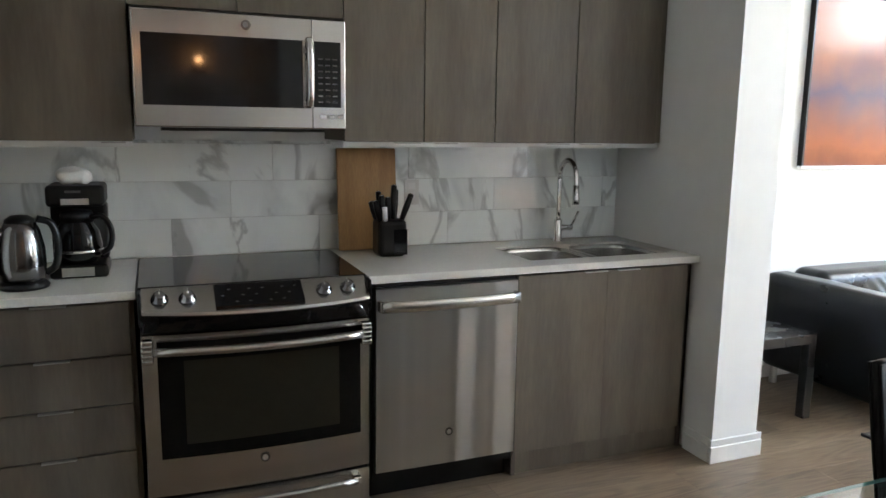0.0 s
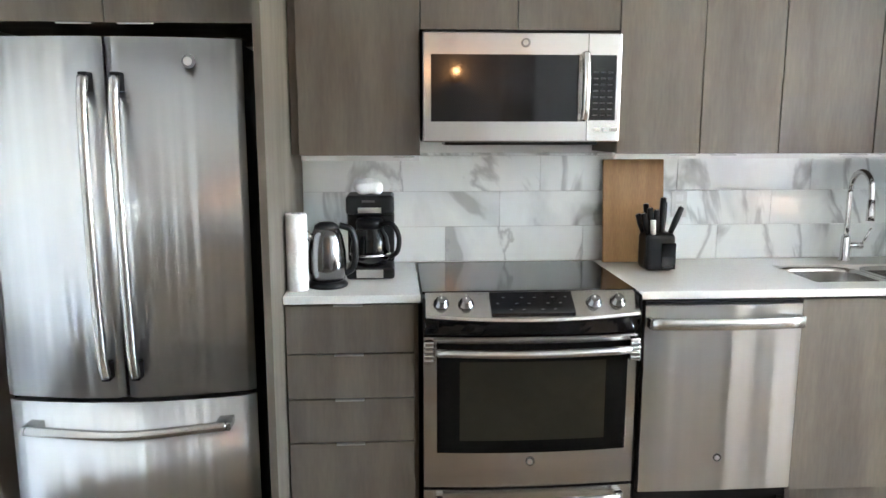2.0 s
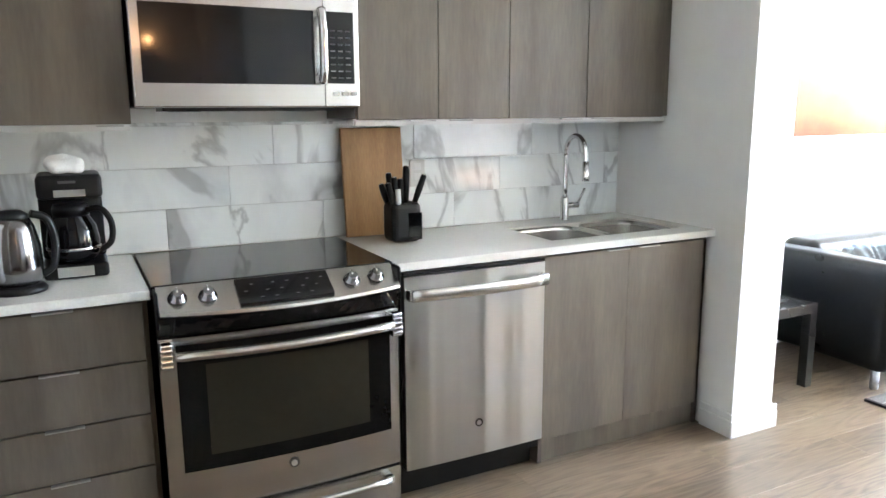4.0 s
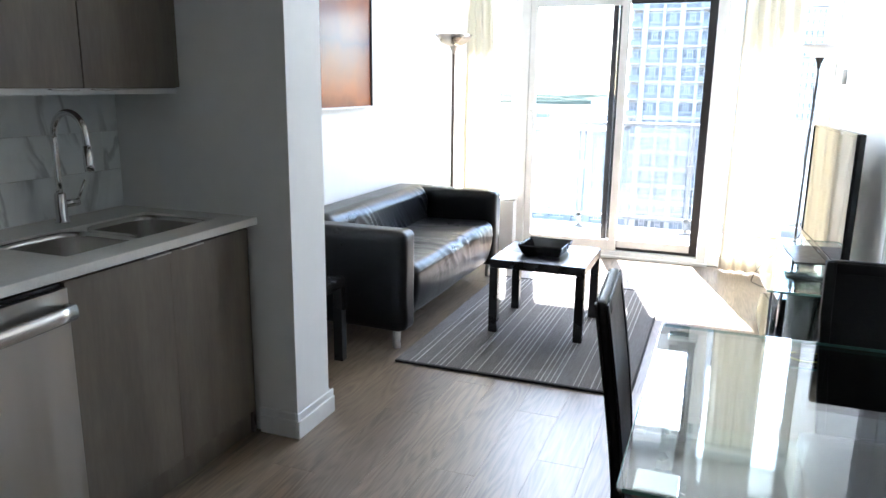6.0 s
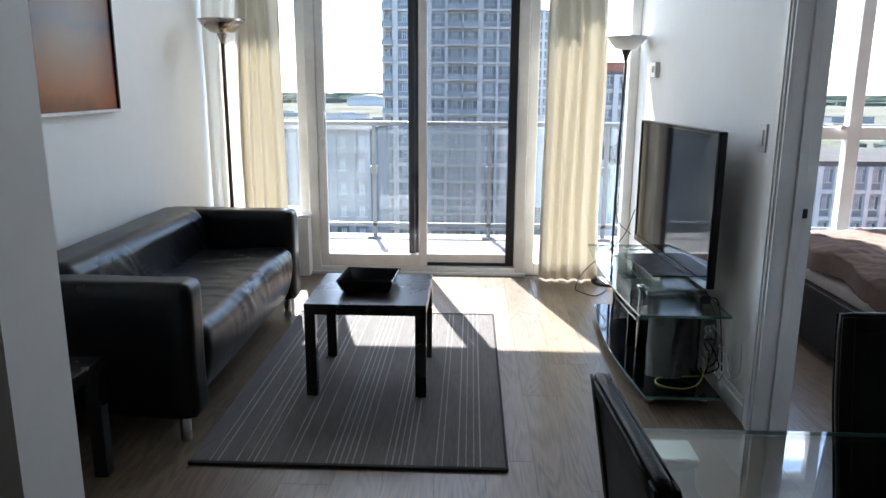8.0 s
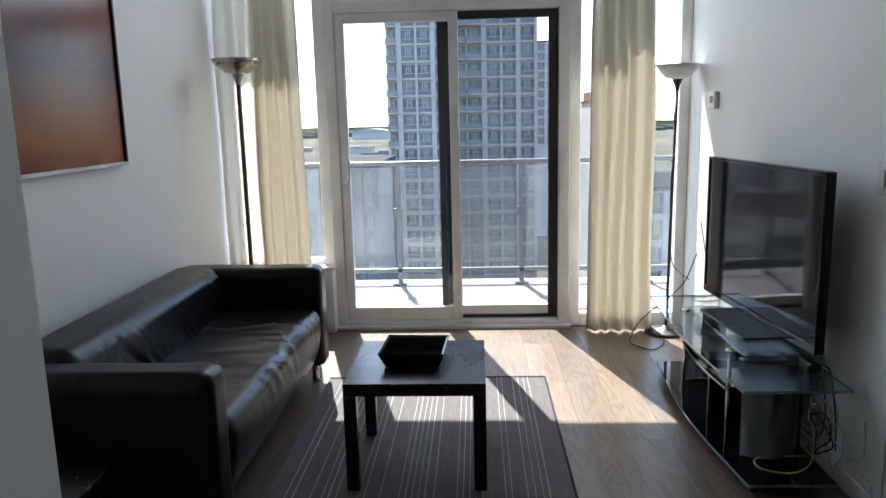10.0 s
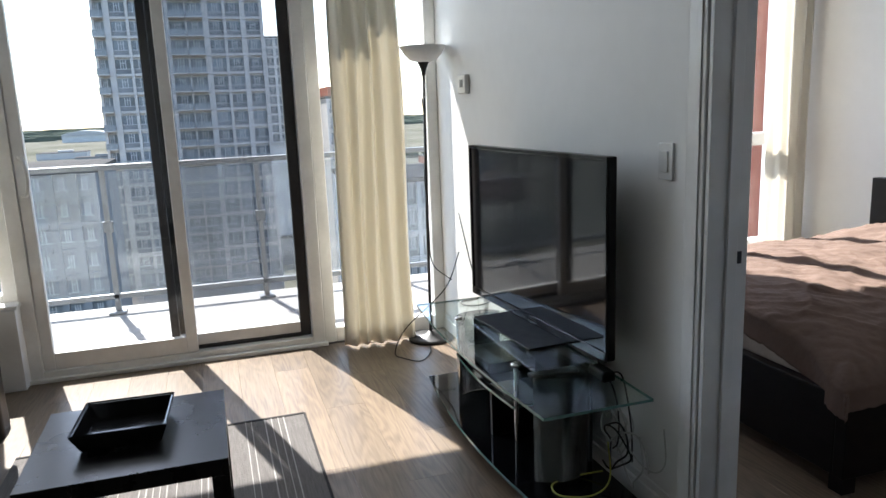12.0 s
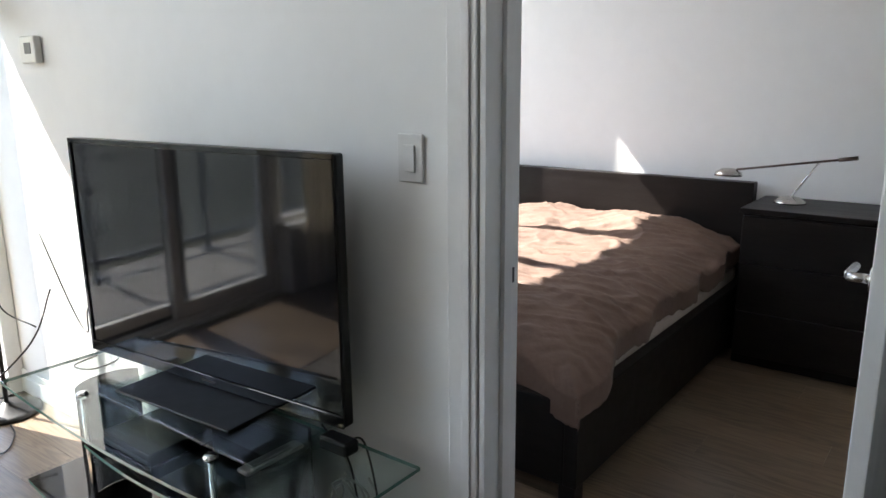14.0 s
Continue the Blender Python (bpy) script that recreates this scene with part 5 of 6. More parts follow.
part("print", B(PX0 + 0.012, PX1 - 0.012, NORTH - 0.028, NORTH - 0.006, PZ0 + 0.012, PZ1 - 0.012), "canvas", pic)
for a in ((PX0, PX1, PZ0, PZ0 + 0.016), (PX0, PX1, PZ1 - 0.016, PZ1), (PX0, PX0 + 0.016, PZ0 + 0.016, PZ1 - 0.016), (PX1 - 0.016, PX1, PZ0 + 0.016, PZ1 - 0.016)):
    part("frame_bar", B(a[0], a[1], NORTH - 0.040, NORTH - 0.002, a[2], a[3], 0.002, seg=1), "white_plastic" if a[3] < 1.3 else "black_plastic", pic)

# floor lamps
def floor_lamp(x, y, top, r, bowl_mat, pole_mat, label, lean=(0, 0)):
    l = thing("floor_lamp", (x, y, 0), label, "lamp")
    part("base", lathe(bmesh.new(), [(0.0, 0.0), (0.135, 0.0), (0.138, 0.012), (0.12, 0.022), (0.03, 0.034), (0.016, 0.05), (0.0, 0.05)], x, y, 32), pole_mat, l)
    part("pole", tube(bmesh.new(), [(x, y, 0.04), (x + lean[0] * 0.5, y + lean[1] * 0.5, top * 0.5), (x + lean[0], y + lean[1], top - 0.12)], 0.013 if bowl_mat == "brass" else 0.009, 12), pole_mat, l)
    cx, cy = x + lean[0], y + lean[1]
    part("neck", lathe(bmesh.new(), [(0.011, top - 0.16), (0.016, top - 0.13), (0.030, top - 0.095), (0.036, top - 0.085), (0.0, top - 0.084)], cx, cy, 18), pole_mat if bowl_mat != "brass" else "brass", l)
    part("shade", lathe(bmesh.new(), [(0.028, top - 0.090), (0.075, top - 0.078), (r * 0.80, top - 0.042), (r, top), (r - 0.004, top), (r * 0.78, top - 0.036), (0.07, top - 0.070), (0.0, top - 0.080)], cx, cy, 40), bowl_mat, l)
    return l


floor_lamp(5.42, 2.845, 1.815, 0.150, "brass", "pole", "tall torchiere floor lamp with brushed metal bowl")
floor_lamp(5.775, 0.190, 1.738, 0.135, "lamp_glass", "cable", "tall black floor lamp with white bowl shade", (-0.01, -0.02))
lc = thing("lamp_cord", (5.7, 0.3, 0), "black lamp cord looping from pole to floor", "cable")
part("cord", tube(bmesh.new(), smooth_path([(5.752, 0.19, 1.45), (5.756, 0.175, 1.25), (5.745, 0.195, 1.0), (5.757, 0.18, 0.70), (5.74, 0.17, 0.48), (5.60, 0.10, 0.40)], 8), 0.0035, 6), "cable", lc)
lc = thing("lamp_cord", (5.5, 0.4, 0), "black cord looping over the floor beside the lamp", "cable")
part("cord", tube(bmesh.new(), smooth_path([(5.33, 0.14, 0.62), (5.42, 0.20, 0.40), (5.55, 0.40, 0.16), (5.56, 0.47, 0.02), (5.48, 0.44, 0.006), (5.40, 0.36, 0.006), (5.52, 0.27, 0.006), (5.63, 0.24, 0.006)], 8), 0.0035, 6), "cable", lc)

# television stand
st = thing("tv_stand", (4.2, 0.32, 0), "glass television stand with metal supports and black shelves", "tv stand")
TX0, TX1 = 3.530, 4.935


def glass_plate(name, pts, z0, z1, material, label=""):
    bm = bmesh.new()
    lo, hi = [bm.verts.new((x, y, z0)) for x, y in pts], [bm.verts.new((x, y, z1)) for x, y in pts]
    bm.faces.new(lo[::-1])
    bm.faces.new(hi)
    for i in range(len(pts)):
        bm.faces.new((lo[i], lo[(i + 1) % len(pts)], hi[(i + 1) % len(pts)], hi[i])).material_index = 1
    return part(name, bm, [material, "glass_edge"], st, label)


def bow_front(x0, x1, y0, y1, bow, n=10):
    return [(x0, y0)] + [(x1, y0)] + [(x1 + (x0 - x1) * i / n, y1 + bow * math.sin(math.pi * i / n)) for i in range(n + 1)]


tp = glass_plate("top_shelf", bow_front(TX0, TX1, 0.117, 0.500, 0.035), 0.4580, 0.4680, "shelf_glass", "clear glass top")
glass_plate("base_shelf", bow_front(3.62, 5.02, 0.10, 0.43, 0.05), 0.050, 0.062, "black_gloss", "black glass base")
glass_plate("middle_shelf", bow_front(3.98, 4.62, 0.13, 0.41, 0.02), 0.300, 0.310, "black_gloss", "black glass shelf")
for x in (3.86, 4.72):
    bm = bmesh.new()
    prof = []
    for i in range(11):
        a = math.pi * (0.15 + 0.7 * i / 10)
        prof.append((x + (0.085 * math.sin(a) - 0.05) * (-1 if x < 4 else 1), 0.27 - 0.12 * math.cos(a)))
    lo = [bm.verts.new((px, py, 0.063)) for px, py in prof]
    hi = [bm.verts.new((px, py, 0.4570)) for px, py in prof]
    for i in range(10):
        bm.faces.new((lo[i], lo[i + 1], hi[i + 1], hi[i])).smooth = True
    bmesh.ops.solidify(bm, geom=bm.faces[:], thickness=0.004)
    part("support", bm, "dark_chrome", st, "curved brushed metal support")
part("back_panel", B(3.92, 4.66, 0.115, 0.127, 0.063, 0.4560), "black_plastic", st)
for x in (3.98, 4.62):
    bm = tube(bmesh.new(), [(x, 0.395, 0.062), (x, 0.395, 0.4570)], 0.009, 12)
    part("post", bm, "chrome", st, "thin chrome post")
    part("cap", lathe(bmesh.new(), [(0.0, 0.4685), (0.020, 0.4685), (0.020, 0.4740), (0.012, 0.4780), (0.0, 0.4780)], x, 0.395, 16), "chrome", st)
part("divider", B(4.27, 4.29, 0.14, 0.38, 0.063, 0.299), "black_plastic", st)
for x in (3.70, 4.94):
    for y in (0.15, 0.39):
        part("foot", lathe(bmesh.new(), [(0.022, 0.0), (0.024, 0.01), (0.020, 0.049)], x, y, 14), "chrome", st)
# glass bridge that carries the television
tb = thing("tv_riser", (4.15, 0.29, 0.4680), "clear glass riser under the television", "riser")
part("top_plate", B(3.792, 4.505, 0.130, 0.412, 0.5090, 0.5170, 0.002, seg=1), "shelf_glass", tb, "clear glass top")
for x in (3.796, 4.493):
    part("side_plate", B(x, x + 0.008, 0.135, 0.408, 0.4685, 0.5085, 0.001, seg=1), "shelf_glass", tb, "clear glass side")
tb2 = thing("set_top_box", (4.4, 0.27, 0.31), "flat black media box on the middle shelf", "media player")
part("case", B(4.32, 4.58, 0.16, 0.37, 0.311, 0.352, 0.004), "black_plastic", tb2)
part("front_strip", B(4.33, 4.57, 0.3705, 0.3715, 0.322, 0.332), "grey_mark", tb2)

# television
tv = thing("television", (4.250, 0.19, 0.5180), "large flat black television reflecting the window", "television")
VX0, VX1, VZ0, VZ1 = 3.733, 4.822, 0.5260, 1.222
part("housing", B(VX0, VX1, 0.145, 0.178, VZ0, VZ1, 0.006, seg=2), "black_plastic", tv)
part("back_bulge", B(VX0 + 0.16, VX1 - 0.16, 0.105, 0.1445, VZ0 + 0.08, VZ1 - 0.12, 0.012, seg=2), "black_plastic", tv)
part("screen", B(VX0 + 0.016, VX1 - 0.016, 0.1785, 0.1815, VZ0 + 0.036, VZ1 - 0.016), "tv_screen", tv, "dark glossy screen")
for a in ((VX0, VX1, VZ1 - 0.014, VZ1), (VX0, VX1, VZ0, VZ0 + 0.034), (VX0, VX0 + 0.014, VZ0 + 0.034, VZ1 - 0.014), (VX1 - 0.014, VX1, VZ0 + 0.034, VZ1 - 0.014)):
    part("bezel", B(a[0], a[1], 0.1786, 0.187, a[2], a[3], 0.002, seg=1), "black_gloss", tv)
part("maker_mark", B(4.21, 4.27, 0.1872, 0.1880, VZ0 + 0.014, VZ0 + 0.020), "grey_mark", tv)
part("neck", B(4.17, 4.31, 0.112, 0.1440, 0.5255, 0.640, 0.003), "black_plastic", tv)
part("foot_plate", B(3.98, 4.46, 0.110, 0.345, 0.5175, 0.5250, 0.003), "black_plastic", tv)

tv.location.y += 0.022
tv.rotation_euler.z = radians(4.3)

# cables behind and under the stand
def cable(name, pts, material, label, r=0.003):
    t = thing(name, pts[len(pts) // 2], label, "cable")
    part("cord", tube(bmesh.new(), smooth_path(pts, 8), r, 6), material, t)


cable("cable", [(3.86, 0.13, 0.4900), (3.80, 0.10, 0.40), (3.78, 0.09, 0.30), (3.75, 0.11, 0.22), (3.80, 0.10, 0.17)], "cable", "black power cable hanging behind the stand")
cable("cable", [(3.84, 0.11, 0.4500), (3.80, 0.09, 0.36), (3.76, 0.07, 0.25), (3.80, 0.08, 0.16), (3.74, 0.10, 0.18), (3.70, 0.08, 0.28), (3.75, 0.07, 0.34)], "white_cable", "tangled pale cable behind the stand")
cable("cable", [(3.82, 0.09, 0.34), (3.72, 0.08, 0.20), (3.62, 0.06, 0.16), (3.55, 0.055, 0.22), (3.56, 0.055, 0.34)], "white_cable", "pale cable looping to the wall")
cable("cable", [(3.80, 0.12, 0.20), (3.72, 0.16, 0.10), (3.70, 0.24, 0.068), (3.74, 0.34, 0.067), (3.82, 0.33, 0.067), (3.84, 0.22, 0.068), (3.80, 0.14, 0.09)], "yellow_cable", "yellow network cable lying on the base shelf")
cable("cable", [(5.00, 0.13, 0.66), (5.10, 0.12, 0.5700), (5.16, 0.10, 0.4700), (5.30, 0.08, 0.5300), (5.55, 0.06, 0.80)], "cable", "black cable hanging from the television")
cable("cable", [(4.90, 0.20, 0.4690), (4.86, 0.30, 0.4730), (4.78, 0.28, 0.4730), (4.80, 0.18, 0.4730), (4.90, 0.16, 0.4800)], "white_cable", "pale cable coiled on the glass top")
for k, (cx, cy, cz, rr, turns, mat_name, label) in enumerate(((3.80, 0.10, 0.27, 0.050, 2.3, "white_cable", "pale coiled cable bundle under the glass top"),
                                                              (3.76, 0.12, 0.20, 0.065, 1.7, "cable", "black cable coil hanging under the glass top"),
                                                              (3.70, 0.09, 0.17, 0.080, 1.2, "white_cable", "pale cable loop beside the wall"))):
    cable("cable", [(cx + rr * math.cos(a) * (1 + 0.25 * math.sin(2.7 * a)), cy + 0.022 * math.sin(1.7 * a + k), cz + rr * math.sin(a) * (1.15 - 0.2 * math.cos(1.9 * a)))
                    for a in [2 * math.pi * turns * i / 16 + k for i in range(17)]], mat_name, label, 0.0035)
pa = thing("power_adapter", (3.72, 0.2, 0.4680), "small black power adapter on the glass top", "adapter")
part("case", B(3.70, 3.80, 0.15, 0.20, 0.4685, 0.5050, 0.008), "black_plastic", pa)
part("plug_lead", tube(bmesh.new(), smooth_path([(3.74, 0.15, 0.4900), (3.72, 0.112, 0.47), (3.70, 0.09, 0.30), (3.72, 0.07, 0.15)], 6), 0.003, 6), "cable", pa)
rc = thing("remote_control", (3.62, 0.35, 0.4680), "slim pale remote lying on the glass top", "remote control")
part("case", B(3.83, 3.87, 0.22, 0.40, 0.4685, 0.4800, 0.004), "grey_mark", rc)
part("keypad", B(3.838, 3.862, 0.25, 0.37, 0.4802, 0.4815), "black_plastic", rc)

# switch, thermostat
sw = thing("light_switch", (3.61, SOUTH, 1.21), "white rocker light switch on the wall", "light switch")
part("plate", B(3.572, 3.648, SOUTH + 0.001, SOUTH + 0.008, 1.150, 1.265, 0.003), "white_plastic", sw)
part("rocker", B(3.594, 3.626, SOUTH + 0.0085, SOUTH + 0.013, 1.175, 1.240, 0.002), "white_plastic", sw)
th = thing("thermostat", (5.44, SOUTH, 1.55), "small white thermostat on the wall", "thermostat")
part("case", B(5.38, 5.50, SOUTH + 0.001, SOUTH + 0.030, 1.460, 1.560, 0.006), "white_plastic", th)
part("display", B(5.41, 5.46, SOUTH + 0.0302, SOUTH + 0.0315, 1.495, 1.535), "grey_mark", th)

# ---- dining corner ----
DX0, DX1, DY0, DY1, DZ = 0.955, 1.935, 0.10, 0.890, 0.742
dt = thing("dining_table", (1.46, 0.5, 0), "rectangular glass dining table on black legs", "table")
bm = B(DX0, DX1, DY0, DY1, DZ - 0.012, DZ, 0.003, seg=2)
part("tabletop", bm, "table_glass", dt, "clear reflective glass top")
for a in ((DX0 - 0.001, DX0 + 0.001, DY0 + 0.01, DY1 - 0.01), (DX0 + 0.01, DX1 - 0.01, DY1 - 0.001, DY1 + 0.001), (DX1 - 0.001, DX1 + 0.001, DY0 + 0.01, DY1 - 0.01)):
    part("glass_edge", B(*a, DZ - 0.010, DZ - 0.002), "glass_edge", dt)
for x in (DX0 + 0.03, DX1 - 0.10):
    for y in (DY0 + 0.03, DY1 - 0.10):
        lg = part("leg", B(x, x + 0.07, y, y + 0.07, 0.0, DZ - 0.032, 0.004), "black_table", dt)
        part("glass_mount", B(x - 0.005, x + 0.075, y - 0.005, y + 0.075, DZ - 0.031, DZ - 0.0125, 0.003), "chrome", lg, "steel plate under the glass")
part("apron", B(DX0 + 0.10, DX1 - 0.10, DY1 - 0.085, DY1 - 0.055, DZ - 0.10, DZ - 0.04, 0.002), "black_table", dt)
part("apron", B(DX0 + 0.10, DX1 - 0.10, DY0 + 0.055, DY0 + 0.085, DZ - 0.10, DZ - 0.04, 0.002), "black_table", dt)
part("under_shelf", B(DX0 + 0.12, DX1 - 0.12, DY0 + 0.10, DY1 - 0.10, DZ - 0.26, DZ - 0.252), "shelf_glass", dt, "frosted glass lower shelf")
part("shelf_bar", B(DX0 + 0.10, DX1 - 0.10, DY1 - 0.115, DY1 - 0.10, DZ - 0.275, DZ - 0.261), "black_table", dt)
part("shelf_bar", B(DX0 + 0.10, DX1 - 0.10, DY0 + 0.10, DY0 + 0.115, DZ - 0.275, DZ - 0.261), "black_table", dt)


def dining_chair(label):
    """Faces -y at its own origin; the back is at +y."""
    c = thing("dining_chair", (0, 0, 0), label, "chair", "chairs round the dining table")
    part("seat", softbox(bmesh.new(), -0.205, 0.205, -0.20, 0.20, 0.405, 0.465, 0.025, 8, 0.004, 6, 1), "chair_leather", c)
    def bend(bm):
        for v in bm.verts:
            v.co.y += 0.185 + 0.16 * max(0.0, v.co.z - 0.45) ** 1.3
            v.co.x *= 0.86 + 0.14 * min(1.0, max(0.0, (v.co.z - 0.42) / 0.35))
        return bm

    back = part("backrest", bend(softbox(bmesh.new(), -0.178, 0.178, 0.0, 0.026, 0.40, 0.960, 0.012, 12, 0.002, 5, 2)), "chair_leather", c)
    for x0, x1, z0, z1 in ((-0.178, -0.150, 0.44, 0.955), (0.150, 0.178, 0.44, 0.955), (-0.150, 0.150, 0.925, 0.955)):
        for yb in (-0.004, 0.024):
            part("border", bend(softbox(bmesh.new(), x0, x1, yb, yb + 0.006, z0, z1, 0.0028, 6)), "chair_leather", back)
    for x in (-0.175, 0.175):
        for y in (-0.17, 0.19):
            bm = tube(bmesh.new(), [(x, y, 0.41), (x * 1.04, y + (0.02 if y > 0 else -0.01), 0.0)], 0.016, 8, radii=[0.020, 0.015])
            part("leg", bm, "black_table", c)
    return c


ch = dining_chair("black leather high-backed dining chair pushed under the table")
ch.matrix_basis = pose(1.530, 0.735, 0, 0, 0, 3)
c2 = copy_thing(ch, pose(1.765, 0.285, 0, 0, 0, -90))
tagged(c2, "black leather high-backed dining chair at the table's end")

# ---- bedroom ----
bed = thing("bed", (4.3, -1.65, 0), "double bed with dark brown frame and rumpled brown cover", "bed")
BX0, BX1, BY0, BY1 = 3.475, 5.18, -2.58, -0.62
part("headboard", B(BX0 + 0.015, BX1 + 0.02, BY0 - 0.075, BY0 - 0.005, 0.0, 0.855, 0.004), "black_wood", bed)
for a in ((BX0, BX0 + 0.05, BY0, BY1), (BX1 - 0.05, BX1, BY0, BY1), (BX0 + 0.05, BX1 - 0.05, BY1 - 0.05, BY1)):
    part("side_rail", B(a[0], a[1], a[2], a[3], 0.06, 0.36, 0.004), "black_wood", bed)
for x in (BX0 + 0.005, BX1 - 0.065):
    for y in (BY0 + 0.1, BY1 - 0.065):
        part("leg", B(x, x + 0.06, y, y + 0.06, 0.0, 0.0595), "black_wood", bed)
part("mattress", softbox(bmesh.new(), BX0 + 0.06, BX1 - 0.06, BY0 + 0.01, BY1 - 0.06, 0.28, 0.41, 0.05, 8), "sheet", bed)
for x0 in (BX0 + 0.16, BX0 + 0.88):
    p = thing("pillow", (x0 + 0.33, -2.33, 0.50), "plump pillow under the brown cover", "pillow")
    bm = softbox(bmesh.new(), x0, x0 + 0.66, -2.54, -2.14, 0.45, 0.555, 0.045, 10, 0.01, 5, x0)
    part("cushion", bm, "sheet", p)
    part("seam", tube(bmesh.new(), [(x0 + 0.04, -2.135, 0.503), (x0 + 0.62, -2.135, 0.503)], 0.004, 6), "sheet", p)
# cover draped over the mattress
bm = bmesh.new()
nx, ny = 170, 190
ox0, ox1, oy0, oy1 = BX0 + 0.045, BX1 - 0.045, BY0 + 0.02, BY1 - 0.045
cov = []
for i in range(nx + 1):
    row = []
    for j in range(ny + 1):
        u, v = i / nx, j / ny
        sx = -0.090 + u * (ox1 - ox0 + 0.18)          # arc length across, 0 at the edge
        sy = v * (oy1 - oy0 + 0.115)
        w = ox1 - ox0
        hem = 0.010 * noise.noise((u * 5, v * 5, 3.3))
        x = ox0 + min(max(sx, 0), w)
        y = oy0 + min(sy, oy1 - oy0)
        drop = max(0, -sx, sx - w) + max(0, sy - (oy1 - oy0))
        z = 0.545 - drop * 1.0
        if drop > 0:
            x += -0.02 * (sx < 0) + 0.02 * (sx > w) + 0.02 * math.sin(y * 14 + 2 * noise.noise((y * 2, 0, 0))) * (1 if sx > w else -1 if sx < 0 else 0)
            y += 0.02 * math.sin(x * 13) * (sy > oy1 - oy0)
            z += hem
        edge = min(sx + 0.0, w - sx, oy1 - oy0 - sy)
        z -= 0.06 * math.exp(-max(edge, 0) * 9) if edge > 0 else 0.06
        q = Vector((x, y, 0))
        cr = 1 - abs(noise.noise(Vector((x * 2.2 + 0.8 * y, y * 4.5 - x, 7)))) * 2.2
        z += 0.014 * max(0.0, cr) ** 5
        wx, wy = x * 0.83 + y * 0.56 + 0.10 * noise.noise(q * 3), y * 0.83 - x * 0.56
        for fr, am, along in ((5.5, 0.006, 1.2), (14.0, 0.008, 2.2), (27.0, 0.006, 3.6), (44.0, 0.003, 6.0)):
            z += am * max(0.0, 1 - 3.2 * abs(noise.noise(Vector((wx * along, wy * fr, 9 + fr))))) ** 2
        z += 0.011 * noise.noise(q * 2.6) + 0.006 * noise.noise(Vector((x * 5 + y * 3, y * 8 - x * 3, 1))) + 0.007 * abs(noise.noise(Vector((x * 14 + y * 9, y * 12 - x * 5, 3)))) + 0.004 * math.sin(24 * (y + 0.3 * x) + 6 * noise.noise(q * 3))
        z += 0.055 * max(0.0, 1 - ((y + 2.34) / 0.30) ** 2) * (0.75 + 0.3 * math.cos((x - BX0 - 0.49) * 8.7))
        z += 0.06 * max(0, 1 - ((x - 4.3) / 0.9) ** 2)
        # the corner at the foot hangs over the rail
        side = 1 if x > 4.3 else -1
        k = math.exp(-((x - (ox1 if side > 0 else ox0)) ** 2 + (y - oy1) ** 2) / 0.075)
        if drop > 0:
            x, y = x + side * 0.050 * k, y + 0.050 * k
        z -= (0.10 if drop > 0 else 0.055) * k
        row.append(bm.verts.new((x, y, z)))
    cov.append(row)
for i in range(nx):
    for j in range(ny):
        bm.faces.new((cov[i][j], cov[i + 1][j], cov[i + 1][j + 1], cov[i][j + 1])).smooth = True
bmesh.ops.recalc_face_normals(bm, faces=bm.faces)
bmesh.ops.solidify(bm, geom=bm.faces[:], thickness=0.012)
bsp = thing("bed_cover", (4.3, -1.6, 0.54), "rumpled taupe brown duvet cover spread over the bed", "duvet")
part("cloth", bm, "bedspread", bsp)
part("lining", softbox(bmesh.new(), BX0 + 0.048, BX1 - 0.048, BY0 + 0.04, BY1 - 0.050, 0.340, 0.425, 0.03, 24), "sheet", bsp, "cream underside showing at the hem")

cd = thing("chest_of_drawers", (3.04, -2.46, 0), "dark brown three-drawer chest beside the bed", "chest")
part("body", B(2.655, 3.445, -2.68, -2.245, 0.0, 0.755, 0.003), "black_wood", cd)
part("top_panel", B(2.645, 3.455, -2.69, -2.225, 0.756, 0.780, 0.003), "black_wood", cd)
for z0, z1 in ((0.05, 0.27), (0.275, 0.51), (0.515, 0.745)):
    part("drawer_front", B(2.663, 3.437, -2.2445, -2.226, z0, z1, 0.002, seg=1), "black_wood", cd)
dl = thing("desk_lamp", (3.295, -2.50, 0.78), "slim brushed metal desk lamp with a long arm", "lamp")
part("base", lathe(bmesh.new(), [(0.0, 0.7805), (0.075, 0.7805), (0.070, 0.790), (0.045, 0.808), (0.012, 0.816), (0.0, 0.816)], 3.295, -2.50, 28), "steel", dl)
part("stem", tube(bmesh.new(), [(3.295, -2.50, 0.81), (3.18, -2.50, 0.990)], 0.005, 8), "chrome", dl)
part("arm", tube(bmesh.new(), [(3.56, -2.50, 0.929), (3.035, -2.50, 1.014)], 0.006, 8), "pole", dl)
part("counterweight", tube(bmesh.new(), [(3.10, -2.50, 1.0035), (3.02, -2.50, 1.0165)], 0.010, 10), "pole", dl)
bm = lathe(bmesh.new(), [(0.0, 0.040), (0.025, 0.036), (0.048, 0.017), (0.052, 0.0), (0.046, 0.0), (0.0, 0.022)], 0, 0, 22)
for v in bm.verts:
    v.co.x *= 1.35
bmesh.ops.translate(bm, vec=(3.60, -2.50, 0.895), verts=bm.verts)
part("shade", bm, "steel", dl)

# ---- outside ----
GZ = -52.0
solid("ground", B(20, 4200, -2600, 2600, GZ - 2, GZ), "ground", "flat fields and streets far below", "ground")


